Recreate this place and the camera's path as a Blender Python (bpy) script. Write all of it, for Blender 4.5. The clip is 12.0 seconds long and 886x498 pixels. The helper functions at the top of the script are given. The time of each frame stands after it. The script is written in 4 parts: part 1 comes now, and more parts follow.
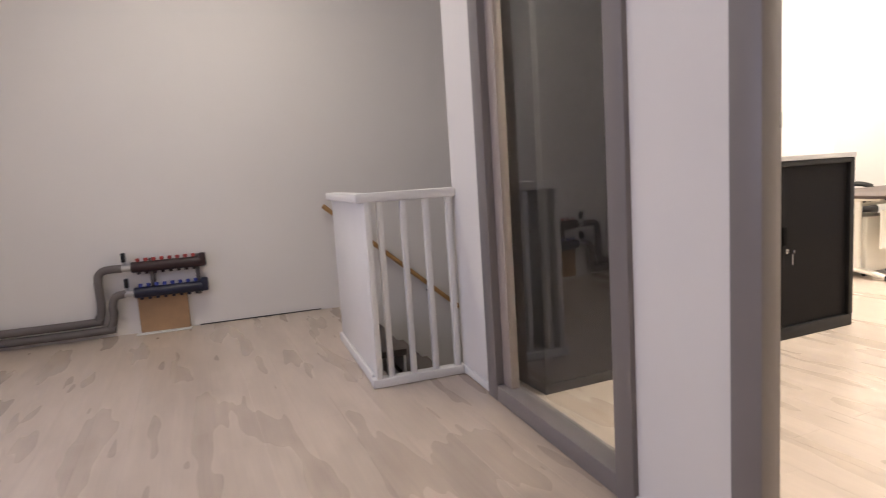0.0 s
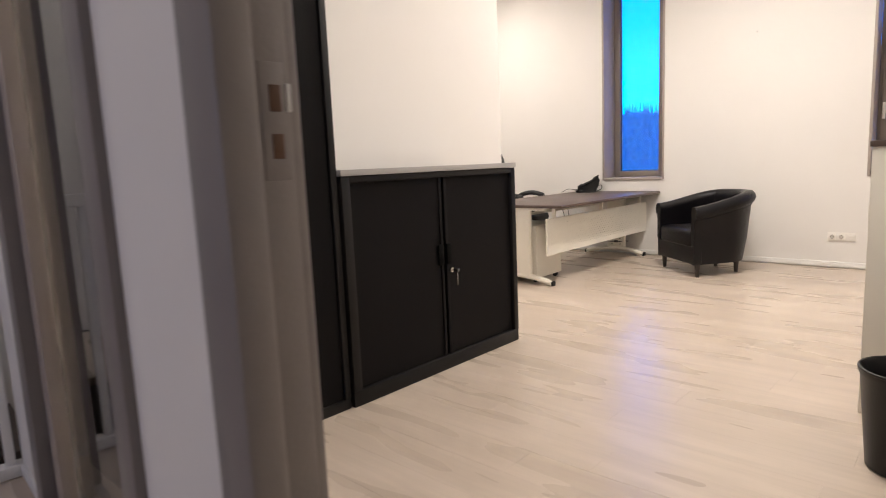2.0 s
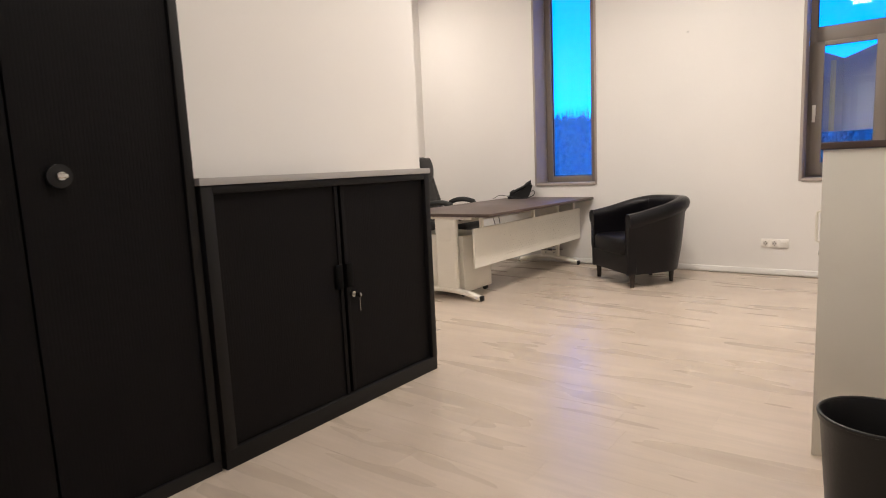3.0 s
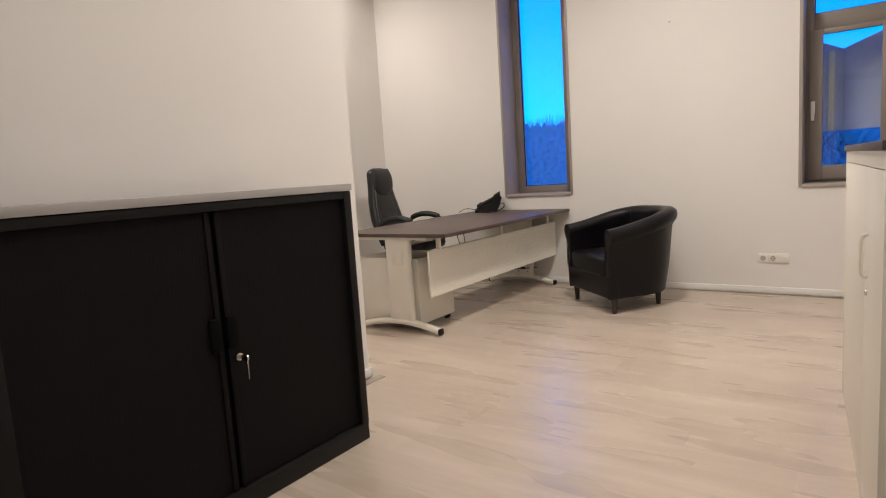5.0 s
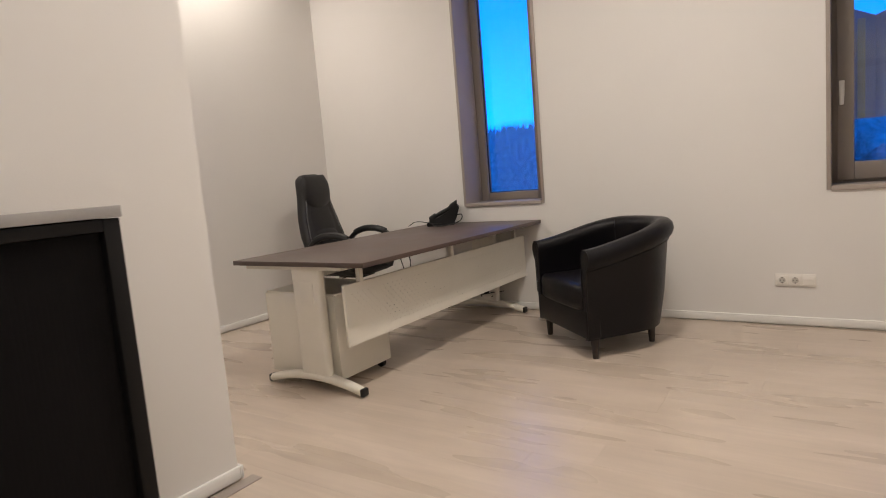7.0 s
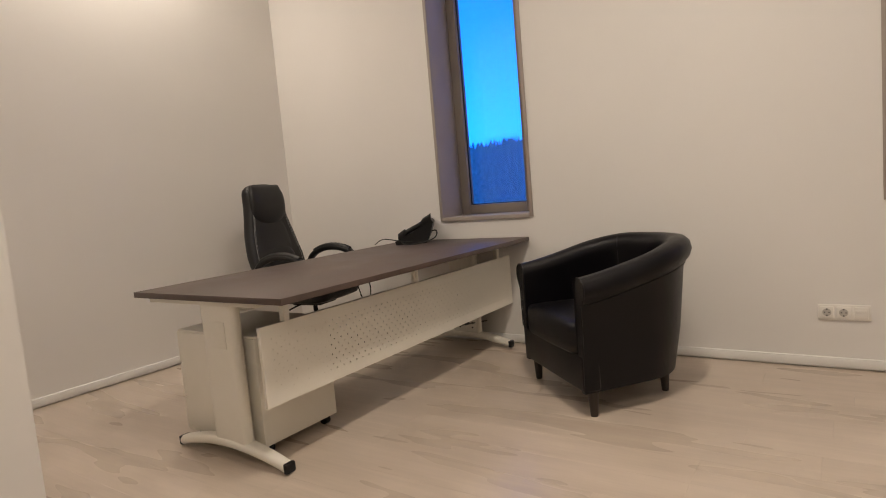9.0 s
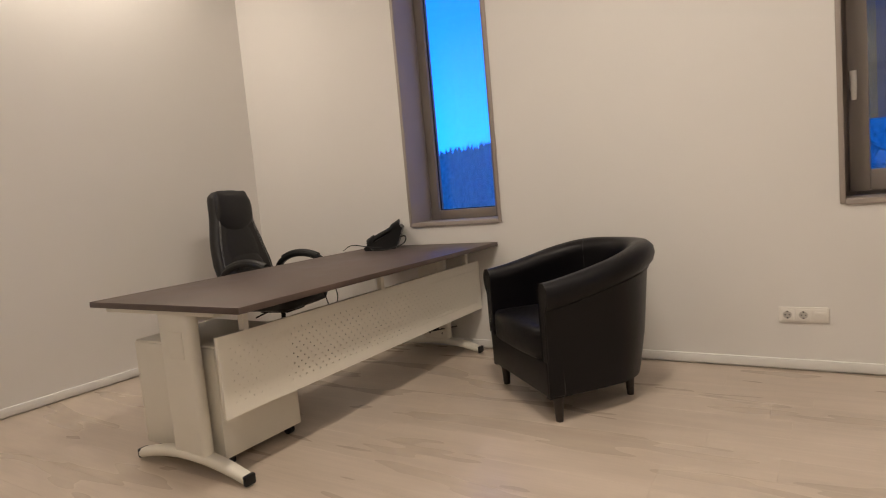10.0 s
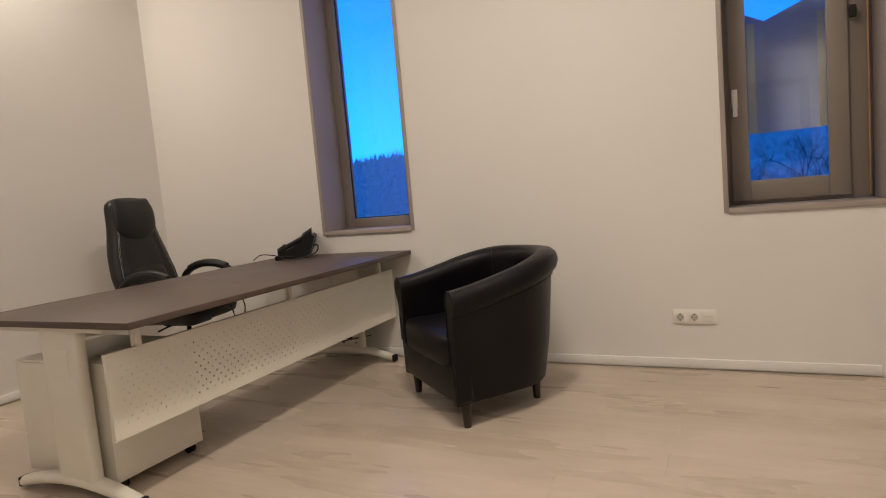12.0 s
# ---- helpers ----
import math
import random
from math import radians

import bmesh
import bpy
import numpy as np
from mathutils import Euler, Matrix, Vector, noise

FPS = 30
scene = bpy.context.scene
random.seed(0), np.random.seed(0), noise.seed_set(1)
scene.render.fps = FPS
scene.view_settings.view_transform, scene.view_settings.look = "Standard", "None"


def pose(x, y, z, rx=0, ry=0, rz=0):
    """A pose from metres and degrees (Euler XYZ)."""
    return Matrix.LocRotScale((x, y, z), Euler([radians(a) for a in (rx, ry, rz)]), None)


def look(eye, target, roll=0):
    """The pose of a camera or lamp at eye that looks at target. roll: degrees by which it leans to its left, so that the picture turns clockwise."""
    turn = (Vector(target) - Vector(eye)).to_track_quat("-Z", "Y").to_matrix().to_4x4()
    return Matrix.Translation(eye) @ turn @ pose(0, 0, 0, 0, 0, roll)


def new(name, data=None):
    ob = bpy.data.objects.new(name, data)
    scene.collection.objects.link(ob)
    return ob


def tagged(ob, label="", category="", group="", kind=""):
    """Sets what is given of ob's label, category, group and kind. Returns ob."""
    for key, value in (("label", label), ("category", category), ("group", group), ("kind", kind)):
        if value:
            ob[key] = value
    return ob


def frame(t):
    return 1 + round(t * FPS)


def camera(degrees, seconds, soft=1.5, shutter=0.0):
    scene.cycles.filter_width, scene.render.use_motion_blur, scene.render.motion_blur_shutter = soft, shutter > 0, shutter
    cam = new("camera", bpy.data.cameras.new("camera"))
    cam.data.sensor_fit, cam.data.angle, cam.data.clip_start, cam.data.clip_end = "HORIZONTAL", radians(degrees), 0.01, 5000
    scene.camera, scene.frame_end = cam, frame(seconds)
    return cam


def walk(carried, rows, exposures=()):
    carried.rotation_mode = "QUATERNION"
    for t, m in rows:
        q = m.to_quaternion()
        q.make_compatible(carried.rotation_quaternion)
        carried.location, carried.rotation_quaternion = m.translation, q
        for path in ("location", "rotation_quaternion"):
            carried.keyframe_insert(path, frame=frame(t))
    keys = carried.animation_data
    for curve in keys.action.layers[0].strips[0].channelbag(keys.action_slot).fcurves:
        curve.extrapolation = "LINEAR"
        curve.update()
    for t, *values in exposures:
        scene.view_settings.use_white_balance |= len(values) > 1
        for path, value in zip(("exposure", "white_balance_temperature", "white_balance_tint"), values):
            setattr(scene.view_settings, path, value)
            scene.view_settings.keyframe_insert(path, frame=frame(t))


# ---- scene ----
cam = camera(73.3, 12.0, soft=1.0, shutter=0.35)
PATH = [
    (0, (0.957, 0.179, 1.134), (1.724, 2.01, 0.892), -3.7),
    (0.5, (1.135, 0.238, 1.134), (2.054, 1.996, 0.881), -3.6),
    (1, (1.345, 0.323, 1.140), (2.458, 1.963, 0.870), -3.1),
    (1.5, (1.553, 0.445, 1.131), (2.912, 1.886, 0.856), -2.5),
    (2, (1.823, 0.517, 1.12), (3.288, 1.849, 0.843), -2.5),
    (2.5, (2.073, 0.584, 1.118), (3.582, 1.868, 0.845), -2.7),
    (3, (2.304, 0.671, 1.119), (3.891, 1.858, 0.848), -2.6),
    (5, (3.022, 0.899, 1.129), (4.643, 2.045, 0.884), -3.7),
    (5.5, (3.265, 0.978, 1.132), (4.901, 2.102, 0.89), -4.0),
    (6, (3.573, 1.048, 1.138), (5.214, 2.164, 0.892), -4.1),
    (6.5, (3.856, 1.145, 1.123), (5.493, 2.27, 0.886), -4.5),
    (7, (4.103, 1.205, 1.12), (5.744, 2.324, 0.885), -4.7),
    (9, (4.841, 1.445, 1.081), (6.484, 2.569, 0.889), -4.9),
    (9.5, (4.88, 1.437, 1.08), (6.53, 2.551, 0.897), -5.0),
    (10, (4.892, 1.397, 1.081), (6.575, 2.461, 0.898), -5.1),
    (10.5, (4.902, 1.385, 1.08), (6.627, 2.381, 0.898), -5.0),
    (11, (4.911, 1.365, 1.084), (6.664, 2.31, 0.901), -5.0),
    (11.5, (4.918, 1.335, 1.081), (6.699, 2.227, 0.9), -5.0),
    (12, (4.926, 1.318, 1.085), (6.729, 2.164, 0.903), -4.9),
]
EXPOSURES = [(0, 0.92, 6250, 10), (0.5, 0.72, 6250, 10), (1.0, 0.46, 6200, 10), (1.5, 0.28, 6150, 10), (2.0, 0.07, 6100, 10), (2.5, -0.13, 6150, 10), (3.0, -0.2, 6150, 10), (5.0, -0.48, 6150, 10), (7.0, -0.66, 6200, 10), (9.0, -0.78, 6600, 10), (12.0, -0.76, 6650, 10)]
walk(cam, [(t, look(eye, target, roll)) for t, eye, target, roll in PATH], EXPOSURES)

# ---- world and light ----
world = bpy.data.worlds.new("dusk_sky")
scene.world = world
world.use_nodes = True
wn, wl = world.node_tree.nodes, world.node_tree.links
sky = wn.new("ShaderNodeTexSky")
sky.sky_type, sky.sun_disc = "NISHITA", False
sky.sun_elevation, sky.sun_rotation = radians(9), radians(200)
tint = wn.new("ShaderNodeMix")
tint.data_type, tint.blend_type = "RGBA", "MULTIPLY"
tint.inputs[0].default_value = 1.0
tint.inputs[7].default_value = (0.008, 0.325, 1.7, 1)
grey = wn.new("ShaderNodeRGBToBW")
wl.new(sky.outputs[0], grey.inputs[0])
wl.new(grey.outputs[0], tint.inputs[6])
wl.new(tint.outputs[2], wn["Background"].inputs[0])
wn["Background"].inputs[1].default_value = 0.85

LAMP = (1.0, 0.878, 0.745)


def area(name, place, target, sx, sy, watts, color, spread=180):
    data = bpy.data.lights.new(name, "AREA")
    data.shape, data.size, data.size_y, data.energy, data.color = "RECTANGLE", sx, sy, watts, color
    data.spread = radians(spread)
    ob = new(name, data)
    ob.matrix_world = look(place, target)
    return ob


CEIL = 3.4
OFFICE_LAMPS = [(3.9, 1.1, 43), (6.4, -0.4, 14), (6.5, 2.05, 76), (7.0, 5.2, 37)]
HALL_LAMPS = [(0.0, 1.4, 5), (1.1, 4.1, 13)]
for lx, ly, watts in OFFICE_LAMPS:
    area("panel_lamp", (lx, ly, CEIL - 0.035), (lx, ly, 0), 1.14, 0.25, watts, LAMP, 170)
for lx, ly, watts in HALL_LAMPS:
    area("hall_lamp", (lx, ly, CEIL - 0.035), (lx, ly, 0), 1.14, 0.25, watts, LAMP)
# added lamp before the plain west wall, for daylight of an unseen hall window
area("hall_daylight", (-1.9, 2.6, 1.6), (2.2, 1.3, 1.0), 1.3, 1.5, 22, (0.66, 0.68, 1.0))


# ---- materials ----
def material(name, base, rough=0.5, metal=0.0, vary=0.06, scale=6.0, fine=120.0, bump=0.02, spec=0.5):
    m = bpy.data.materials.new(name)
    m.use_nodes = True
    n, l = m.node_tree.nodes, m.node_tree.links
    b = n["Principled BSDF"]
    b.inputs["Roughness"].default_value = rough
    b.inputs["Metallic"].default_value = metal
    b.inputs["Specular IOR Level"].default_value = spec
    tc = n.new("ShaderNodeTexCoord")
    big, small = n.new("ShaderNodeTexNoise"), n.new("ShaderNodeTexNoise")
    big.inputs["Scale"].default_value, small.inputs["Scale"].default_value = scale, fine
    big.inputs["Detail"].default_value = 5
    small.inputs["Detail"].default_value = 3
    for t in (big, small):
        l.new(tc.outputs["Object"], t.inputs["Vector"])
    ramp = n.new("ShaderNodeValToRGB")
    ramp.color_ramp.elements[0].position, ramp.color_ramp.elements[1].position = 0.3, 0.7
    ramp.color_ramp.elements[0].color = (*[c * (1 - vary) for c in base], 1)
    ramp.color_ramp.elements[1].color = (*[min(1, c * (1 + vary)) for c in base], 1)
    l.new(big.outputs["Fac"], ramp.inputs["Fac"])
    l.new(ramp.outputs["Color"], b.inputs["Base Color"])
    rr = n.new("ShaderNodeMapRange")
    rr.inputs["To Min"].default_value, rr.inputs["To Max"].default_value = max(0.02, rough - 0.08), min(1, rough + 0.08)
    l.new(big.outputs["Fac"], rr.inputs["Value"])
    l.new(rr.outputs["Result"], b.inputs["Roughness"])
    if bump:
        bp = n.new("ShaderNodeBump")
        bp.inputs["Strength"].default_value, bp.inputs["Distance"].default_value = min(1, bump * 10), 0.002
        l.new(small.outputs["Fac"], bp.inputs["Height"])
        l.new(bp.outputs["Normal"], b.inputs["Normal"])
    return m


def floor_material():
    m = bpy.data.materials.new("grey_oak_laminate")
    m.use_nodes = True
    n, l = m.node_tree.nodes, m.node_tree.links
    b = n["Principled BSDF"]
    tc, info = n.new("ShaderNodeTexCoord"), n.new("ShaderNodeObjectInfo")
    sep = n.new("ShaderNodeVectorMath")
    sep.operation = "ADD"
    off = n.new("ShaderNodeCombineXYZ")
    mul = n.new("ShaderNodeMath")
    mul.operation, mul.inputs[1].default_value = "MULTIPLY", 37.0
    l.new(info.outputs["Random"], mul.inputs[0])
    for k in range(3):
        l.new(mul.outputs[0], off.inputs[k])
    l.new(tc.outputs["Object"], sep.inputs[0])
    l.new(off.outputs[0], sep.inputs[1])

    def grain(sx, sy, detail, rough=0.6, dist=0.0, source=None):
        mp = n.new("ShaderNodeMapping")
        mp.inputs["Scale"].default_value = (sx, sy, 1)
        l.new(source or sep.outputs[0], mp.inputs[0])
        t = n.new("ShaderNodeTexNoise")
        t.inputs["Scale"].default_value, t.inputs["Detail"].default_value = 1, detail
        t.inputs["Roughness"].default_value, t.inputs["Distortion"].default_value = rough, dist
        l.new(mp.outputs[0], t.inputs["Vector"])
        return t

    geo = n.new("ShaderNodeNewGeometry")
    fine, knots = grain(60, 2.2, 4), grain(15, 3.2, 2, 0.5, 0.2)
    broad = grain(6.0, 1.1, 2, 0.5, 0.15, geo.outputs["Position"])
    r1 = n.new("ShaderNodeValToRGB")
    e = r1.color_ramp.elements
    r1.color_ramp.interpolation = "EASE"
    e[0].position, e[0].color = 0.22, (0.45, 0.372, 0.30, 1)
    e[1].position, e[1].color = 0.70, (0.58, 0.49, 0.408, 1)
    mid = e.new(0.46)
    mid.color = (0.52, 0.436, 0.358, 1)
    l.new(broad.outputs["Fac"], r1.inputs["Fac"])
    r2 = n.new("ShaderNodeMapRange")
    r2.inputs["From Min"].default_value, r2.inputs["From Max"].default_value = 0.3, 0.75
    r2.inputs["To Min"].default_value, r2.inputs["To Max"].default_value = 0.94, 1.04
    l.new(fine.outputs["Fac"], r2.inputs["Value"])
    r3 = n.new("ShaderNodeMapRange")
    r3.inputs["From Min"].default_value, r3.inputs["From Max"].default_value = 0.42, 0.80
    r3.inputs["To Min"].default_value, r3.inputs["To Max"].default_value = 1.02, 0.94
    l.new(knots.outputs["Fac"], r3.inputs["Value"])
    r4 = n.new("ShaderNodeMapRange")
    r4.inputs["To Min"].default_value, r4.inputs["To Max"].default_value = 0.975, 1.025
    l.new(info.outputs["Random"], r4.inputs["Value"])
    last = r1.outputs["Color"]
    for r in (r2, r3, r4):
        mx = n.new("ShaderNodeMix")
        mx.data_type, mx.blend_type = "RGBA", "MULTIPLY"
        mx.inputs[0].default_value = 1.0
        l.new(last, mx.inputs[6])
        l.new(r.outputs["Result"], mx.inputs[7])
        last = mx.outputs[2]
    l.new(last, b.inputs["Base Color"])
    rr = n.new("ShaderNodeMapRange")
    rr.inputs["To Min"].default_value, rr.inputs["To Max"].default_value = 0.24, 0.32
    l.new(broad.outputs["Fac"], rr.inputs["Value"])
    l.new(rr.outputs["Result"], b.inputs["Roughness"])
    bp = n.new("ShaderNodeBump")
    bp.inputs["Strength"].default_value, bp.inputs["Distance"].default_value = 0.04, 0.0003
    l.new(fine.outputs["Fac"], bp.inputs["Height"])
    l.new(bp.outputs["Normal"], b.inputs["Normal"])
    return m


def glass_material(name, color=(0.95, 0.97, 0.96)):
    m = bpy.data.materials.new(name)
    m.use_nodes = True
    b = m.node_tree.nodes["Principled BSDF"]
    b.inputs["Base Color"].default_value = (*color, 1)
    b.inputs["Roughness"].default_value = 0.01
    b.inputs["IOR"].default_value = 1.45
    b.inputs["Transmission Weight"].default_value = 1.0
    return m


def glow(name, color, strength):
    m = bpy.data.materials.new(name)
    m.use_nodes = True
    b = m.node_tree.nodes["Principled BSDF"]
    b.inputs["Emission Color"].default_value = (*color, 1)
    b.inputs["Emission Strength"].default_value = strength
    return m


PAINT = material("white_wall_paint", (0.76, 0.735, 0.705), 0.75, vary=0.015, scale=1.3, fine=160, bump=0.012)
CEILPAINT = material("ceiling_paint", (0.82, 0.81, 0.79), 0.85, vary=0.02, scale=2)
TRIM = material("white_trim_paint", (0.80, 0.79, 0.77), 0.4, vary=0.02, scale=5, fine=60)
OAK = floor_material()
SUB = material("screed", (0.10, 0.09, 0.08), 0.9)
GREY = material("grey_coated_aluminium", (0.235, 0.20, 0.175), 0.45, vary=0.05, scale=3, fine=300)
LIP = material("grey_brown_casing", (0.36, 0.31, 0.275), 0.5, vary=0.05, scale=3)
JAMB = material("grey_door_frame_paint", (0.205, 0.185, 0.18), 0.42, vary=0.05, scale=3)
BLACKMETAL = material("black_powder_coat", (0.006, 0.0055, 0.0058), 0.5, vary=0.15, scale=3, fine=400, bump=0.02, spec=0.25)
TAMBOUR = material("black_plastic_tambour", (0.0062, 0.0056, 0.0062), 0.55, vary=0.1, scale=4, fine=300, spec=0.1)
DARKPULL = material("matt_black_pull", (0.002, 0.002, 0.002), 0.8, vary=0.1, spec=0.1)
BLACKPLASTIC = material("black_plastic", (0.008, 0.008, 0.0085), 0.38, vary=0.1, scale=9, spec=0.35)
SILVERTOP = material("silver_grey_top", (0.36, 0.345, 0.335), 0.42, vary=0.04, scale=5)
CHROME = material("brushed_chrome", (0.62, 0.61, 0.59), 0.22, metal=1.0, vary=0.05, scale=12)
CREAM = material("off_white_coated_steel", (0.80, 0.765, 0.68), 0.38, vary=0.025, scale=4, fine=250, bump=0.01)
WENGE = material("dark_wenge_laminate", (0.085, 0.058, 0.048), 0.47, vary=0.16, scale=7, fine=90, bump=0.02)
LEATHER = material("black_faux_leather", (0.0048, 0.0042, 0.0056), 0.36, vary=0.25, scale=6, fine=260, bump=0.06, spec=0.24)
CHAIRHIDE = material("black_chair_leather", (0.011, 0.0105, 0.011), 0.42, vary=0.2, scale=6, fine=260, bump=0.05, spec=0.42)
STITCH = material("grey_stitching", (0.38, 0.37, 0.36), 0.8, vary=0.05)
LEGWOOD = material("dark_stained_wood", (0.022, 0.014, 0.011), 0.35, vary=0.2, scale=20)
WOOD = material("varnished_pine", (0.42, 0.24, 0.09), 0.4, vary=0.15, scale=14)
CARD = material("brown_board", (0.36, 0.225, 0.12), 0.75, vary=0.12, scale=9)
LATCH = material("rusty_latch_recess", (0.10, 0.05, 0.028), 0.7, vary=0.2, scale=40)
PIPE = material("grey_insulated_pipe", (0.13, 0.115, 0.11), 0.55, vary=0.1, scale=8)
REDM = material("dark_red_manifold", (0.03, 0.012, 0.013), 0.4, vary=0.15, scale=15)
REDCAP = material("red_caps", (0.42, 0.06, 0.05), 0.4, vary=0.1)
BLUEM = material("dark_blue_manifold", (0.010, 0.012, 0.032), 0.4, vary=0.15, scale=15)
BLUECAP = material("blue_caps", (0.05, 0.07, 0.33), 0.4, vary=0.1)
STEEL = material("galvanised_steel", (0.5, 0.5, 0.5), 0.35, metal=0.8, vary=0.1)
SOCKET = material("white_socket_plastic", (0.80, 0.77, 0.72), 0.3, vary=0.01)
DARK = material("dark_recess", (0.02, 0.02, 0.02), 0.8)
SCREEN = material("phone_display", (0.22, 0.23, 0.24), 0.2, vary=0.03)
CABLE = material("black_cable", (0.015, 0.015, 0.015), 0.5)
SUNSCREEN = material("blue_grey_sheet_metal", (0.34, 0.36, 0.42), 0.5, vary=0.12, scale=2)
SUNEDGE = material("yellowish_edge_strip", (0.5, 0.44, 0.25), 0.5, vary=0.1, scale=3)
# atmospheric haze is put into this wood colour, paler and bluer than bark
TREE = material("haze_tinted_wood", (0.15, 0.30, 0.28), 0.9, vary=0.3, scale=2)
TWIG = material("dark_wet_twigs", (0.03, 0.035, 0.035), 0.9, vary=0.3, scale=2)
GRASS = material("winter_ground", (0.06, 0.075, 0.09), 0.95, vary=0.25, scale=0.2, fine=6)
STAIRM = material("dark_stair_carpet", (0.14, 0.12, 0.11), 0.9, vary=0.15, scale=10)
OUTWHITE = material("white_site_cabin", (0.6, 0.62, 0.65), 0.6, vary=0.05, scale=1)
GLASS = glass_material("window_glass")
PGLASS = glass_material("partition_glass", (0.86, 0.87, 0.86))
LIGHTPANEL = glow("lit_diffuser", LAMP, 5.0)


# ---- mesh helpers ----
def box(bm, x0, x1, y0, y1, z0, z1, bevel=0.0, seg=2, m=None):
    b = bmesh.new()
    bmesh.ops.create_cube(b, size=1)
    for v in b.verts:
        v.co = Vector(((x0 + x1) / 2 + v.co.x * (x1 - x0), (y0 + y1) / 2 + v.co.y * (y1 - y0), (z0 + z1) / 2 + v.co.z * (z1 - z0)))
    if bevel:
        bmesh.ops.bevel(b, geom=list(b.edges), offset=bevel, segments=seg, affect="EDGES", profile=0.5)
    if m:
        bmesh.ops.transform(b, matrix=m, verts=b.verts)
    return merge(bm, b)


def merge(bm, b):
    me = bpy.data.meshes.new("t")
    b.to_mesh(me)
    b.free()
    bm.from_mesh(me)
    bpy.data.meshes.remove(me)
    return bm


def rod(bm, a, c, r0, r1=None, seg=14):
    a, c = Vector(a), Vector(c)
    b = bmesh.new()
    bmesh.ops.create_cone(b, cap_ends=True, segments=seg, radius1=r0, radius2=r0 if r1 is None else r1, depth=(c - a).length)
    bmesh.ops.transform(b, matrix=Matrix.Translation((a + c) / 2) @ (c - a).to_track_quat("Z", "Y").to_matrix().to_4x4(), verts=b.verts)
    return merge(bm, b)


def loft(bm, rings, close=True, cap=True):
    vs = [[bm.verts.new(p) for p in ring] for ring in rings]
    k = len(vs[0])
    for a, b in zip(vs, vs[1:]):
        for i in range(k if close else k - 1):
            j = (i + 1) % k
            bm.faces.new((a[i], a[j], b[j], b[i]))
    if cap:
        bm.faces.new(list(reversed(vs[0])))
        bm.faces.new(vs[-1])
    return bm


def tube(bm, pts, r, seg=8):
    pts = [Vector(p) for p in pts]
    rings, side = [], None
    for i, p in enumerate(pts):
        d = (pts[min(i + 1, len(pts) - 1)] - pts[max(i - 1, 0)]).normalized()
        side = d.orthogonal().normalized() if side is None else (side - d * side.dot(d)).normalized()
        up = d.cross(side)
        rings.append([p + side * (r * math.cos(2 * math.pi * k / seg)) + up * (r * math.sin(2 * math.pi * k / seg)) for k in range(seg)])
    return loft(bm, rings)


def curve_pts(ctrl, n=24):
    """A smooth line through the control points."""
    c = [Vector(p) for p in ctrl]
    c = [2 * c[0] - c[1]] + c + [2 * c[-1] - c[-2]]
    out = []
    for i in range(1, len(c) - 2):
        for k in range(n):
            t = k / n
            p0, p1, p2, p3 = c[i - 1:i + 3]
            out.append(0.5 * (2 * p1 + (p2 - p0) * t + (2 * p0 - 5 * p1 + 4 * p2 - p3) * t * t + (3 * p1 - p0 - 3 * p2 + p3) * t ** 3))
    return out + [c[-2]]


def rounded(w, d, r, n=5):
    """The outline of a rounded rectangle of half sizes w, d."""
    out = []
    for cx, cy, a0 in ((w - r, d - r, 0), (r - w, d - r, 90), (r - w, r - d, 180), (w - r, r - d, 270)):
        for k in range(n + 1):
            a = radians(a0 + 90 * k / n)
            out.append((cx + r * math.cos(a), cy + r * math.sin(a)))
    return out


def finish(bm, smooth=0):
    bmesh.ops.recalc_face_normals(bm, faces=bm.faces)
    if smooth:
        for f in bm.faces:
            f.smooth = True
        for e in bm.edges:
            if len(e.link_faces) == 2 and e.calc_face_angle(0) > radians(smooth):
                e.smooth = False


def part(name, bm, mat, parent=None, label="", smooth=40):
    finish(bm, smooth)
    me = bpy.data.meshes.new(name)
    bm.to_mesh(me)
    bm.free()
    me.materials.append(mat)
    ob = new(name, me)
    if parent:
        ob.parent = parent
    return tagged(ob, label)


def thing(name, label, category, m=None, group="", kind=""):
    ob = new(name)
    if m:
        ob.matrix_world = m
    return tagged(ob, label, category, group, kind)


def boxes(*specs):
    bm = bmesh.new()
    for s in specs:
        box(bm, *s)
    return bm


def structure(name, bm, mat, label, category, smooth=40):
    return tagged(part(name, bm, mat, None, label, smooth), category=category, kind="structure")


# ---- plan ----
XW = 8.425       # window wall
XP = 2.30        # partition, hall face
XC = 5.465       # corner of the stair wall
YS, YB, YN, YH = -1.2, 3.20, 5.465, 5.53
XH = -2.0
XST = 1.90       # edge of the stairwell
# the hall stands four degrees askew to the office
HALL = pose(2.31, 2.9, 0, 0, 0, -4) @ pose(-2.31, -2.9, 0)


def askew(ob):
    ob.matrix_world = HALL @ ob.matrix_world
    return ob


W1 = (3.165, 3.879, 0.878, 3.2)
W2 = (0.57, 1.285, 0.872, 3.2)

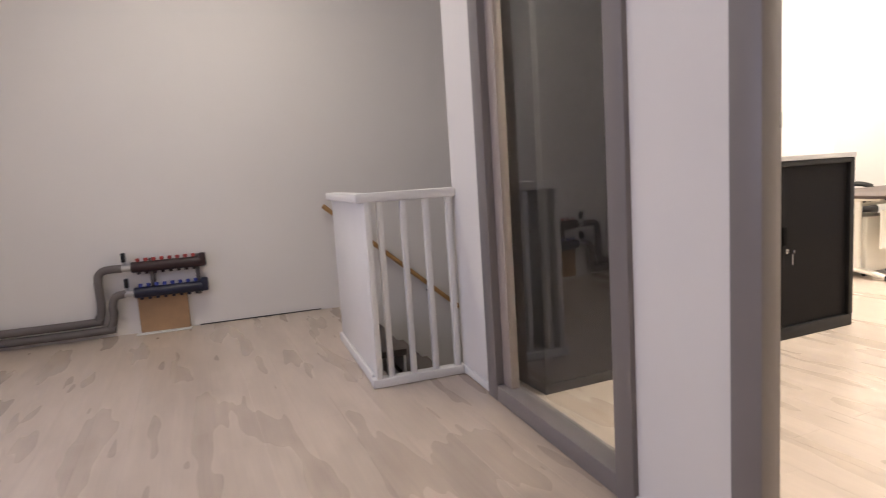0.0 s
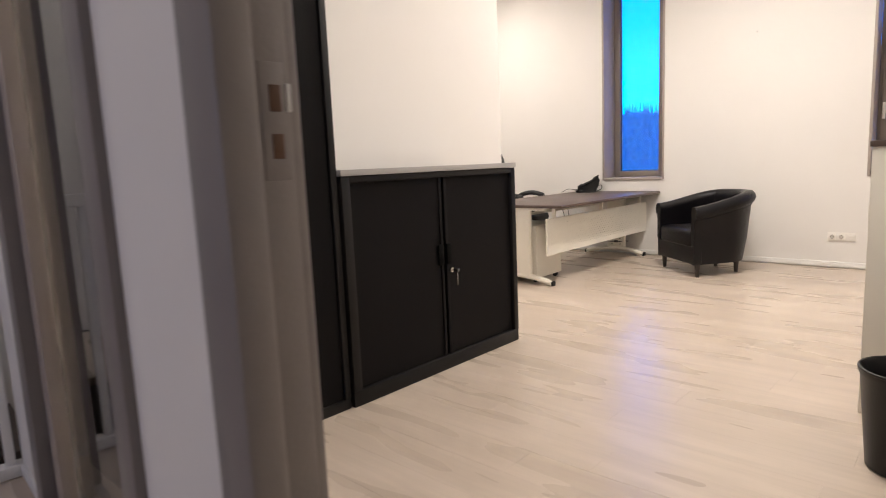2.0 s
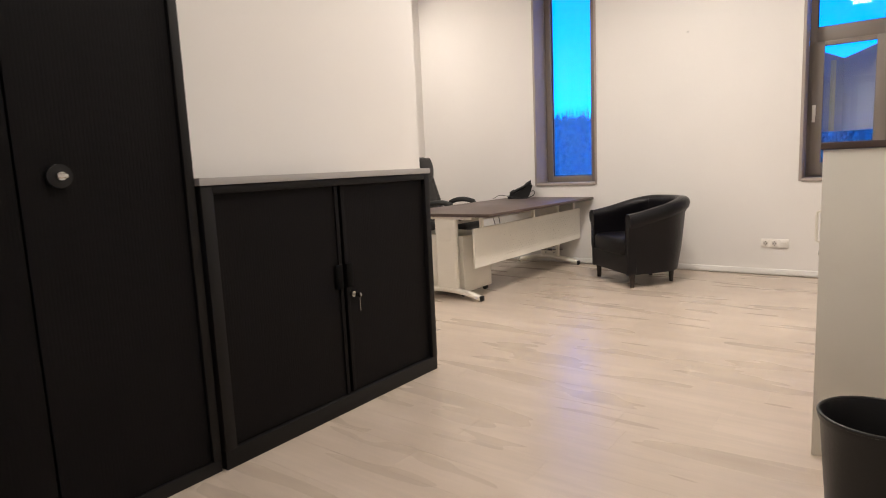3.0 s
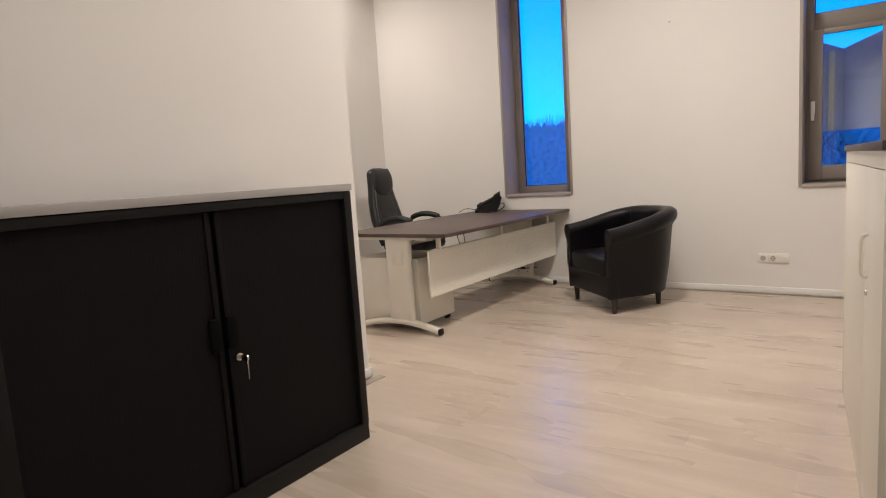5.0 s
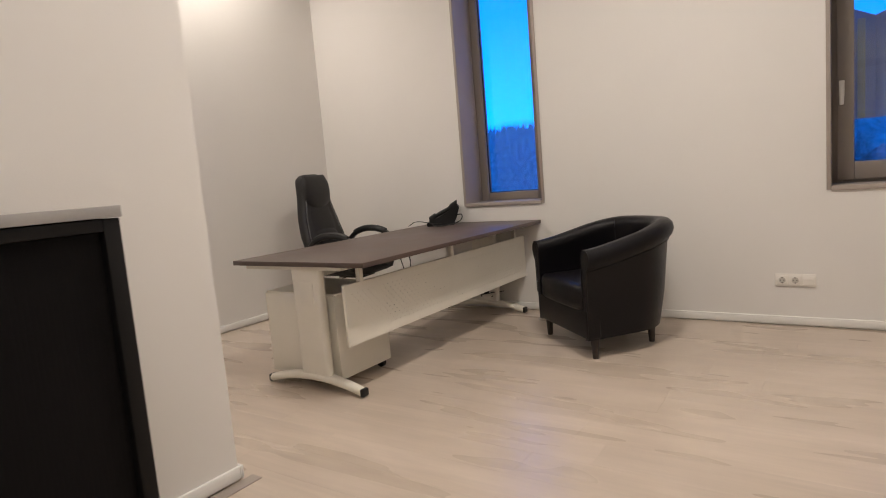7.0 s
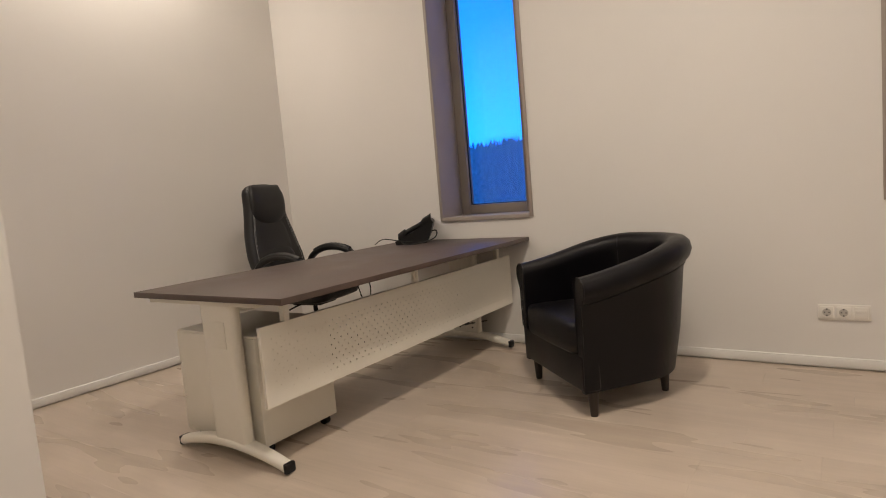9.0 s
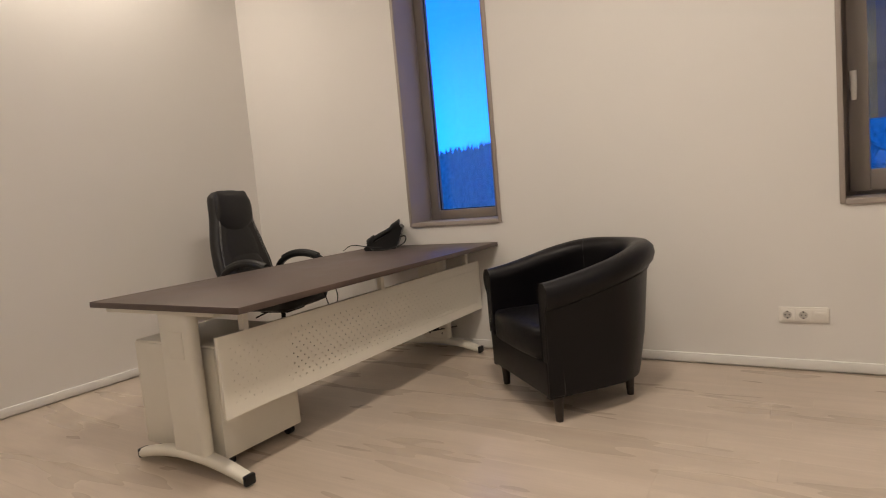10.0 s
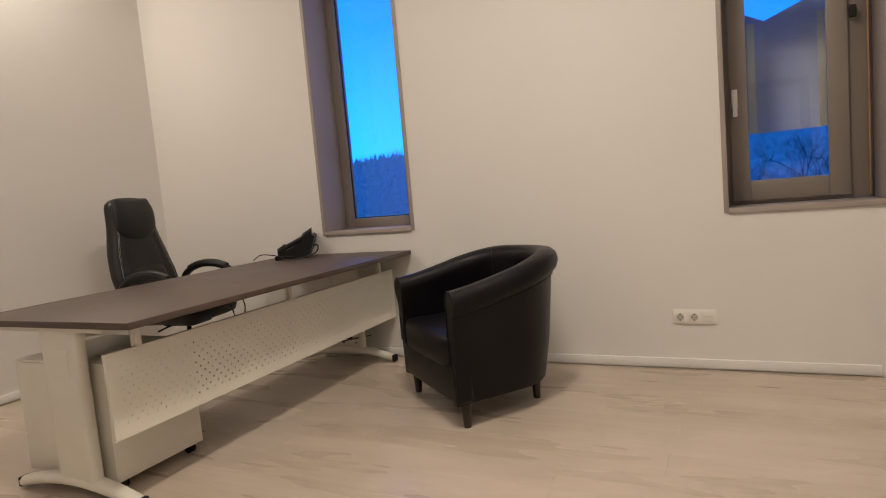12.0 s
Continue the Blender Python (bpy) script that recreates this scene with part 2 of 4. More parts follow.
# ---- walls, ceilings ----
structure("wall_window_side", boxes(
    (XW, XW + 0.36, YS - 0.1, W2[0], -0.2, CEIL), (XW, XW + 0.36, W2[1], W1[0], -0.2, CEIL), (XW, XW + 0.36, W1[1], YN + 0.1, -0.2, CEIL),
    (XW, XW + 0.36, W2[0], W2[1], -0.2, W2[2]), (XW, XW + 0.36, W2[0], W2[1], W2[3], CEIL),
    (XW, XW + 0.36, W1[0], W1[1], -0.2, W1[2]), (XW, XW + 0.36, W1[0], W1[1], W1[3], CEIL)), PAINT, "smooth white painted outer wall with two windows", "wall")
structure("wall_alcove_end", boxes((XC - 0.1, XW, YN, YN + 0.1, -0.2, CEIL)), PAINT, "smooth white painted wall behind the desk", "wall")
structure("wall_stair_side", boxes((XC - 0.12, XC, YB + 0.1, YN, -3.0, CEIL)), PAINT, "white painted wall beside the stairwell", "wall")
structure("wall_cabinet_side", boxes((XP + 0.1, XC, YB, YB + 0.1, -3.0, CEIL)), PAINT, "white painted wall behind the black cabinets", "wall")
structure("wall_office_south", boxes((XP - 0.35, XW, YS - 0.1, YS, -0.2, CEIL)), PAINT, "plain white office wall", "wall")
askew(structure("wall_hall_south", boxes((XH, XP, YS - 0.1, YS, -0.3, CEIL)), PAINT, "plain white hall wall", "wall"))
askew(structure("wall_hall_north", boxes((XH - 0.1, 5.2, YH, YH + 0.1, -3.0, CEIL + 0.1)), PAINT, "white painted hall wall above the stairs", "wall"))
askew(structure("wall_hall_west", boxes((XH - 0.1, XH, YS - 0.1, YH, -0.3, CEIL + 0.1)), PAINT, "plain white hall wall", "wall"))
# partition: post at the stairwell, glazed strip, pier, doorway
DOOR0, DOOR1, DTOP = 0.17, 1.138, 2.25
askew(structure("wall_partition", boxes(
    (XP, XP + 0.12, 2.84, 3.26, -3.0, CEIL), (XP, XP + 0.12, 1.24, 1.645, 0, CEIL), (XP, XP + 0.12, 1.645, 2.84, 3.0, CEIL),
    (XP, XP + 0.12, DOOR0 - 0.102, 1.24, DTOP + 0.1, CEIL), (XP, XP + 0.12, YS, DOOR0 - 0.102, 0, CEIL)), PAINT, "white painted partition with a glazed strip and a doorway", "wall"))
structure("ceiling_office", boxes((XP - 0.3, XW, YS, YN, CEIL, CEIL + 0.1)), CEILPAINT, "plain white office ceiling", "ceiling")
structure("ceiling_hall", boxes((XH - 0.4, XP, YS - 0.3, 6.0, CEIL + 0.002, CEIL + 0.1), (XP, XC - 0.12, YB + 0.1, 6.0, CEIL + 0.104, CEIL + 0.2)), CEILPAINT, "plain white hall ceiling", "ceiling")
# slabs under the boards
structure("floor_slab", boxes((XH - 0.4, XST - 0.01, YS - 0.3, 5.8, -0.3, -0.012), (XST - 0.01, XP, YS, 3.26, -0.3, -0.012), (XP, XC - 0.12, YS, YB, -0.3, -0.012), (XC - 0.12, XW, YS, YN, -0.3, -0.012)), SUB, "screed under the laminate boards", "floor")
structure("wall_stairwell", boxes((XST - 0.11, XST - 0.01, 3.16, 5.8, -3.0, -0.3), (XST - 0.01, XP + 0.1, 3.16, 3.26, -3.0, -0.3)), PAINT, "white painted stairwell wall", "wall")
structure("floor_below", boxes((XH, XC, 1.0, 5.8, -3.1, -3.0)), STAIRM, "dark floor at the foot of the stairs", "floor")


# ---- skirting ----
def skirting(name, x0, x1, y0, y1, z1=0.062):
    bm = boxes((x0, x1, y0, y1, 0.009, z1, 0.006))
    return structure(name, bm, TRIM, "low white skirting board with rounded top", "skirting board")


skirting("baseboard_window_wall", XW - 0.016, XW, 0.62, YN)
skirting("baseboard_alcove", XC, XW - 0.016, YN - 0.016, YN)
skirting("baseboard_stair_wall", XC, XC + 0.016, YB - 0.016, YN - 0.016)
skirting("baseboard_cabinet_wall", XP + 0.15, XC, YB - 0.016, YB)
askew(skirting("baseboard_pier", XP - 0.014, XP, 1.241, 1.645, 0.055))
askew(skirting("baseboard_post", XP - 0.014, XP, 2.842, 3.2, 0.055))

strip = structure("trim", boxes((4.95, XC + 0.05, YB - 0.075, YB - 0.018, 0.0005, 0.005, 0.001)), LIP, "loose grey-brown floor trim along the skirting", "trim")

askew(structure("trim", boxes((0.75, 1.78, YH - 0.004, YH - 0.0005, 0.0005, 0.009)), DARK, "dark open joint where floor meets wall", "trim"))

# ---- doorway and glazed strip ----
door = thing("door_1", "grey painted steel door frame, doorway standing open", "door frame", kind="structure")
for yy, nm in ((DOOR1, 1), (DOOR0, -1)):
    bm = bmesh.new()

    def span(a, b):
        return min(yy + nm * a, yy + nm * b), max(yy + nm * a, yy + nm * b)

    box(bm, XP - 0.022, XP + 0.03, *span(0.0, 0.1), 0.002, DTOP + 0.1, 0.008)
    box(bm, XP + 0.03, XP + 0.107, *span(0.062, 0.1), 0.002, DTOP + 0.1, 0.004)
    box(bm, XP + 0.107, XP + 0.135, *span(0.086, 0.1), 0.002, DTOP + 0.1, 0.004)
    part("jamb", bm, JAMB, door)
bm = boxes((XP - 0.02, XP + 0.122, DOOR0 + 0.001, DOOR1 - 0.001, DTOP, DTOP + 0.1, 0.006))
part("head", bm, JAMB, door)
YR = DOOR1 + 0.062
for z0, z1 in ((1.198, 1.232), (1.138, 1.17)):
    part("latch_hole", boxes((XP + 0.075, XP + 0.091, YR - 0.003, YR + 0.002, z0, z1, 0.001)), LATCH, door, "orange-brown latch opening")
part("strike_plate", boxes((XP + 0.062, XP + 0.098, YR - 0.0015, YR + 0.002, 1.11, 1.26, 0.0005)), JAMB, door)
part("strike_lip", boxes((XP + 0.0985, XP + 0.106, YR - 0.003, YR + 0.002, 1.198, 1.234, 0.001)), STEEL, door, "small steel strike lip")
askew(door)

glz = thing("window_3", "tall glazed strip in a grey frame between hall and office", "interior window", kind="structure")
G0, G1 = 1.645, 2.84
for nm, s in (("frame_stile", (XP - 0.02, XP + 0.1, G0, G0 + 0.1, 0.002, 3.0, 0.005)), ("frame_stile", (XP - 0.02, XP + 0.1, G1 - 0.11, G1, 0.002, 3.0, 0.005)),
              ("frame_rail", (XP - 0.018, XP + 0.098, G0 + 0.1, G1 - 0.11, 0.002, 0.085, 0.005)), ("frame_rail", (XP - 0.018, XP + 0.098, G0 + 0.1, G1 - 0.11, 2.93, 2.999, 0.005)),
              ("glazing_bead", (XP + 0.02, XP + 0.064, G1 - 0.2, G1 - 0.11, 0.085, 2.93, 0.004)), ("glazing_bead", (XP + 0.03, XP + 0.064, G0 + 0.1, G0 + 0.115, 0.085, 2.93, 0.004))):
    part(nm, boxes(s), LIP if nm == "glazing_bead" else JAMB, glz)
pane = part("pane", boxes((XP + 0.066, XP + 0.074, G0 + 0.102, G1 - 0.12, 0.08, 2.94)), PGLASS, glz, "clear reflecting glass pane")
askew(glz)


# ---- outer windows ----
def window(name, w, label, fx, left, right, bottom, transom=None):
    y0, y1, z0, z1 = w
    ob = thing(name, label, "window", kind="structure")
    d = 0.012
    # casing that lines the reveal, standing slightly proud of the wall
    for nm, s in (("casing", (XW - 0.008, fx, y1 - d, y1 + 0.012, z0 - 0.012, z1, 0.002)), ("casing", (XW - 0.008, fx, y0 - 0.012, y0 + d, z0 - 0.012, z1, 0.002)),
                  ("window_sill", (XW - 0.012, fx, y0 + d, y1 - d, z0 - 0.018, z0 + d, 0.003)), ("casing", (XW - 0.008, fx, y0 + d, y1 - d, z1 - d, z1 + 0.01, 0.002))):
        part(nm, boxes(s), LIP, ob)
    ya, yb, za, zb = y0 + d, y1 - d, z0 + d, z1 - d
    for s in ((fx, fx + 0.07, ya, ya + right, za, zb, 0.004), (fx, fx + 0.07, yb - left, yb, za, zb, 0.004),
              (fx, fx + 0.07, ya + right, yb - left, za, za + bottom, 0.004), (fx, fx + 0.07, ya + right, yb - left, zb - 0.08, zb, 0.004)):
        part("window_frame", boxes(s), GREY, ob)
    spans = [(za + bottom, zb - 0.08)]
    if transom:
        part("transom", boxes((fx, fx + 0.07, ya + right, yb - left, transom[0], transom[1], 0.004)), GREY, ob)
        spans = [(za + bottom, transom[0]), (transom[1], zb - 0.08)]
    for a, b in spans:
        g = part("pane", boxes((fx + 0.03, fx + 0.036, ya + right - 0.005, yb - left + 0.005, a - 0.005, b + 0.005)), GLASS, ob)
        g.visible_shadow = False
        for s in ((fx + 0.022, fx + 0.029, yb - left - 0.008, yb - left + 0.001, a, b), (fx + 0.022, fx + 0.029, ya + right - 0.001, ya + right + 0.006, a, b),
                  (fx + 0.022, fx + 0.029, ya + right, yb - left, a - 0.001, a + 0.006)):
            part("gasket", boxes(s), DARK, ob)
    return ob


window("window_1", W1, "narrow tall window in a grey-brown frame, dusk outside", 8.68, 0.075, 0.145, 0.07)
w2 = window("window_2", W2, "grey-brown window with opening sash and top light", 8.68, 0.055, 0.15, 0.05, (2.03, 2.19))
for nm, s in (("sash_stile", (8.655, 8.679, 1.155, 1.245, 0.905, 2.06, 0.005)), ("sash_stile", (8.655, 8.679, 0.69, 0.785, 0.905, 2.06, 0.005)),
              ("sash_rail", (8.655, 8.679, 0.785, 1.155, 0.905, 1.015, 0.005)), ("sash_rail", (8.655, 8.679, 0.785, 1.155, 2.02, 2.06, 0.005))):
    part(nm, boxes(s), GREY, w2)
hd = part("handle_plate", boxes((8.645, 8.656, 1.205, 1.235, 1.42, 1.52, 0.004)), SOCKET, w2, "pale window handle")
part("handle_lever", boxes((8.622, 8.634, 1.208, 1.232, 1.37, 1.49, 0.005), (8.63, 8.648, 1.213, 1.227, 1.475, 1.49)), SOCKET, hd)
part("wood_fillet", boxes((8.655, 8.679, 0.60, 0.609, 0.90, 3.1, 0.003)), CARD, w2, "brown wooden fillet")
part("hinge", boxes((8.63, 8.655, 0.655, 0.685, 1.80, 1.86, 0.004)), DARK, w2)

# ---- ceiling lights ----
for k, (lx, ly) in enumerate([p[:2] for p in OFFICE_LAMPS + HALL_LAMPS]):
    cl = thing("ceiling_light", "long white ceiling light panel, switched on", "ceiling light", pose(lx, ly, CEIL - 0.03), "ceiling light panels")
    part("frame", boxes((-0.6, 0.6, -0.15, -0.13, 0, 0.03), (-0.6, 0.6, 0.13, 0.15, 0, 0.03), (-0.6, -0.575, -0.13, 0.13, 0, 0.03), (0.575, 0.6, -0.13, 0.13, 0, 0.03)), TRIM, cl)
    part("diffuser", boxes((-0.574, 0.574, -0.129, 0.129, 0.012, 0.026)), LIGHTPANEL, cl)

# ---- low tambour cabinet ----
low = thing("tambour_cabinet", "low black metal tambour cabinet with grey top and closed doors", "cabinet", pose(3.515, 2.655, 0))
CW, CD, CH = 1.345, 0.45, 1.12
for nm, spec in (("side_panel", (0, 0.05, 0, CD, 0.075, CH - 0.03, 0.003)), ("side_panel", (CW - 0.04, CW, 0, CD, 0.075, CH - 0.03, 0.003)),
                 ("top_rail", (0.05, CW - 0.04, 0, CD, CH - 0.06, CH - 0.03, 0.003)), ("back_panel", (0.05, CW - 0.04, CD - 0.02, CD, 0.075, CH - 0.06))):
    part(nm, boxes(spec), BLACKMETAL, low)
part("plinth", boxes((0, CW, 0.003, CD, 0.0, 0.075, 0.003)), BLACKMETAL, low)
part("top", boxes((-0.004, CW + 0.004, -0.006, CD, CH - 0.028, CH, 0.002)), SILVERTOP, low, "silver-grey top board")


def tambour(x0, x1, z0, z1, y):
    bm = bmesh.new()
    k = int((x1 - x0) / 0.012)
    p = (x1 - x0) / k
    prof = []
    for i in range(k):
        for u, d in ((0.0, 0.0005), (0.1, 0.0), (0.9, 0.0), (1.0, 0.0005)):
            prof.append((x0 + (i + u) * p, y + d))
    loft(bm, [[(a, b, z) for a, b in prof] + [(x1, y + 0.012, z), (x0, y + 0.012, z)] for z in (z0, z1)])
    return bm


MID = 0.69
part("shutter_gap", boxes((MID - 0.02, MID + 0.02, 0.0375, 0.04, 0.078, CH - 0.062)), DARKPULL, low)
for x0, x1, hx, s in ((0.052, MID - 0.011, MID - 0.035, -1), (MID + 0.011, CW - 0.042, MID + 0.03, 1)):
    dr = part("door", tambour(x0, x1, 0.078, CH - 0.062, 0.022), TAMBOUR, low, "ribbed black tambour shutter", smooth=0)
    part("edge_bar", boxes((MID - 0.03 if s < 0 else MID + 0.009, MID - 0.009 if s < 0 else MID + 0.03, 0.014, 0.024, 0.078, CH - 0.062, 0.003)), TAMBOUR, dr)
    part("handle", boxes((hx - 0.022, hx + 0.022, 0.004, 0.02, 0.585, 0.70, 0.008)), DARKPULL, dr, "black recessed pull")
bm = rod(bmesh.new(), (MID + 0.04, 0.0, 0.55), (MID + 0.04, 0.022, 0.55), 0.014)
lk = part("lock", bm, CHROME, low, "chrome lock")
bm = boxes((MID + 0.037, MID + 0.043, -0.03, 0.002, 0.543, 0.557, 0.001))
rod(bm, (MID + 0.037, -0.035, 0.55), (MID + 0.043, -0.035, 0.55), 0.012)
box(bm, MID + 0.048, MID + 0.052, -0.028, -0.02, 0.47, 0.535, 0.001)
part("key", bm, CHROME, lk, "small hanging keys")

# ---- tall tambour cabinet ----
tall = thing("tall_cabinet", "tall black metal tambour cabinet with round lock, closed", "cabinet", pose(2.52, 2.67, 0))
TW, TH = 0.985, 2.2
for nm, spec in (("side_panel", (0, 0.035, 0, 0.43, 0.05, TH - 0.025, 0.003)), ("side_panel", (TW - 0.035, TW, 0, 0.43, 0.05, TH - 0.025, 0.003)),
                 ("top_rail", (0.035, TW - 0.035, 0, 0.43, TH - 0.06, TH - 0.025, 0.003)), ("back_panel", (0.035, TW - 0.035, 0.41, 0.43, 0.05, TH - 0.06))):
    part(nm, boxes(spec), BLACKMETAL, tall)
part("plinth", boxes((0, TW, 0.004, 0.43, 0, 0.05, 0.003)), BLACKMETAL, tall)
part("top", boxes((-0.003, TW + 0.003, -0.004, 0.43, TH - 0.024, TH, 0.002)), BLACKMETAL, tall)
for x0, x1 in ((0.037, 0.436), (0.444, TW - 0.037)):
    part("door", tambour(x0, x1, 0.052, TH - 0.062, 0.014), TAMBOUR, tall, "ribbed black tambour shutter", smooth=0)
bm = rod(bmesh.new(), (0.55, -0.004, 1.145), (0.55, 0.016, 1.145), 0.036, 0.036, 28)
ros = part("lock_rosette", bm, BLACKPLASTIC, tall)
bm = rod(bmesh.new(), (0.55, -0.018, 1.145), (0.55, 0.0, 1.145), 0.013, 0.015, 20)
box(bm, 0.535, 0.565, -0.026, -0.016, 1.138, 1.152, 0.003)
part("lock", bm, CHROME, ros, "chrome lock knob")

# ---- sideboard ----
side = thing("sideboard", "off-white office sideboard with dark top and closed doors", "cabinet", pose(4.772, 0.852, 0, 0, 0, 3.9))
SW, SD, SH = 1.5, 0.44, 1.145
for nm, spec in (("side_panel", (0, 0.02, -SD, 0, 0.0, SH - 0.025, 0.002)), ("side_panel", (SW - 0.02, SW, -SD, 0, 0, SH - 0.025, 0.002)), ("back_panel", (0.02, SW - 0.02, -SD, -SD + 0.02, 0.06, SH - 0.025)),
                 ("top_rail", (0.02, SW - 0.02, -SD + 0.02, -0.002, SH - 0.07, SH - 0.025)), ("base_board", (0.02, SW - 0.02, -SD + 0.02, -0.02, 0.06, 0.08))):
    part(nm, boxes(spec), CREAM, side)
part("plinth", boxes((0.02, SW - 0.02, -0.03, -0.004, 0.0, 0.055, 0.002)), CREAM, side)
part("top", boxes((-0.006, SW + 0.006, -SD, 0.008, SH - 0.024, SH, 0.002)), WENGE, side, "dark wood-look top")
for x0, x1, hx in ((0.023, 0.497, 0.41), (0.503, SW - 0.023, None)):
    dr = part("door", boxes((x0, x1, -0.02, -0.002, 0.062, SH - 0.073, 0.002)), CREAM, side)
    if hx:
        bm = tube(bmesh.new(), curve_pts([(hx, -0.002, 0.745), (hx, 0.013, 0.755), (hx, 0.015, 0.81), (hx, 0.013, 0.865), (hx, -0.002, 0.875)], 6), 0.0055)
        part("handle", bm, CREAM, dr)
        part("lock", rod(bmesh.new(), (hx, -0.004, 0.70), (hx, 0.004, 0.70), 0.011), CHROME, dr)

# ---- waste bin ----
binn = thing("waste_bin", "round black plastic waste bin on the floor by the sideboard", "waste bin", pose(4.32, 0.655, 0))
prof = [(0.0, 0.004), (0.112, 0.0), (0.118, 0.006), (0.146, 0.335), (0.152, 0.345), (0.152, 0.36), (0.146, 0.362), (0.141, 0.352), (0.113, 0.012), (0.0, 0.01)]
bm = bmesh.new()
loft(bm, [[(r * math.cos(2 * math.pi * k / 40), r * math.sin(2 * math.pi * k / 40), z) for r, z in prof] for k in range(41)], close=False, cap=False)
bmesh.ops.remove_doubles(bm, verts=bm.verts, dist=1e-5)
part("body", bm, BLACKPLASTIC, binn)
rim = [(0.149 * math.cos(2 * math.pi * k / 40), 0.149 * math.sin(2 * math.pi * k / 40), 0.359) for k in range(41)]
part("rim", tube(bmesh.new(), rim, 0.006, 8), BLACKPLASTIC, binn, "rounded black rim")

# ---- desk ----
desk = thing("desk", "office desk with dark wood-look top and white steel T-legs", "desk")
X0, X1, Y0, Y1, DZ = 6.30, 8.41, 3.19, 4.215, 0.735
part("tabletop", boxes((X0, X1, Y0, Y1, DZ - 0.026, DZ, 0.002)), WENGE, desk, "dark wood-look desktop")


def t_leg(x):
    bm = bmesh.new()
    rings = []
    for z, h in ((0.07, 0.11), (0.25, 0.11), (0.5, 0.11), (0.66, 0.113), (0.69, 0.115)):
        rings.append([(x + a, 3.657 + b, z) for a, b in rounded(0.028, h, 0.026)])
    loft(bm, rings)
    leg = part("leg", bm, CREAM, desk)
    part("cable_cover", boxes((x - 0.0305, x - 0.027, 3.60, 3.70, 0.50, 0.615, 0.001)), CREAM, leg)
    bm = bmesh.new()
    rings = []
    for k in range(21):
        u = k / 20
        y = 3.33 + u * 0.71
        z = 0.028 + 0.052 * math.sin(math.pi * min(1, max(0, u))) ** 0.9
        w = 0.027 + 0.008 * math.sin(math.pi * u)
        rings.append([(x + a, y, z + b) for a, b in rounded(w, 0.022, 0.02)])
    loft(bm, rings)
    foot = part("foot", bm, CREAM, desk)
    for ya, yb in ((3.312, 3.336), (4.034, 4.056)):
        part("end_cap", boxes((x - 0.026, x + 0.026, ya, yb, 0.006, 0.05, 0.008)), BLACKPLASTIC, foot, "black plastic end cap")
    part("top_bracket", boxes((x - 0.03, x + 0.03, 3.38, 4.14, 0.685, 0.708, 0.004)), CREAM, desk)


t_leg(6.36)
t_leg(8.30)
for y in (3.60, 3.70):
    for k in range(9):
        part("punched_hole", rod(bmesh.new(), (8.268, y, 0.13 + 0.032 * k), (8.274, y, 0.13 + 0.032 * k), 0.006, 0.006, 8), DARK, desk)
part("cable_port", boxes((8.268, 8.274, 3.625, 3.675, 0.15, 0.172, 0.003)), DARK, desk)
for k in range(14):
    part("rail_slot", boxes((6.43 + 0.075 * k, 6.475 + 0.075 * k, 3.577, 3.5805, 0.664, 0.678, 0.001)), DARK, desk)
part("crossbar", boxes((6.39, 8.27, 3.58, 3.62, 0.65, 0.69, 0.003)), CREAM, desk)
part("cable_tray", boxes((6.6, 8.1, 3.80, 3.92, 0.60, 0.604), (6.6, 8.1, 3.80, 3.804, 0.604, 0.66)), CREAM, desk)
for x in (6.45, 7.35, 8.25):
    part("modesty_bracket", boxes((x - 0.014, x + 0.014, 3.345, 3.375, 0.60, 0.708, 0.003)), CREAM, desk)


def perforated(x0, x1, z0, z1, y, hole):
    """A sheet of square cells, some with a round hole through them."""
    bm = bmesh.new()
    p = 0.0212
    nx, nz = int((x1 - x0) / p), int((z1 - z0) / p)
    px, pz = (x1 - x0) / nx, (z1 - z0) / nz
    grid = {}

    def vert(i, j):
        if (i, j) not in grid:
            grid[i, j] = bm.verts.new((x0 + i * px, y, z0 + j * pz))
        return grid[i, j]

    for i in range(nx):
        for j in range(nz):
            c = [vert(i, j), vert(i + 1, j), vert(i + 1, j + 1), vert(i, j + 1)]
            if not (2 <= i < nx - 2 and 2 <= j < nz - 2 and (i + j) % 2 == 0):
                bm.faces.new(c)
                continue
            cx, cz = x0 + (i + 0.5) * px, z0 + (j + 0.5) * pz
            r = [bm.verts.new((cx + hole * math.cos(radians(225 + 45 * k)), y, cz + hole * math.sin(radians(225 + 45 * k)))) for k in range(8)]
            for k in range(4):
                a, b = c[k], c[(k + 1) % 4]
                bm.faces.new((a, b, r[(2 * k + 2) % 8], r[2 * k + 1], r[2 * k]))
    return bm


bm = perforated(6.305, 8.40, 0.287, 0.612, 3.342, 0.0037)
geo = bmesh.ops.extrude_face_region(bm, geom=list(bm.faces))
bmesh.ops.translate(bm, verts=[v for v in geo["geom"] if isinstance(v, bmesh.types.BMVert)], vec=(0, 0.0016, 0))
mod = part("modesty_panel", bm, CREAM, desk, "perforated white steel modesty panel", smooth=0)
part("panel_flange", boxes((6.305, 8.40, 3.3436, 3.362, 0.6105, 0.6125), (6.3045, 6.306, 3.3436, 3.358, 0.287, 0.61), (6.305, 8.40, 3.3436, 3.36, 0.2865, 0.288)), CREAM, mod)

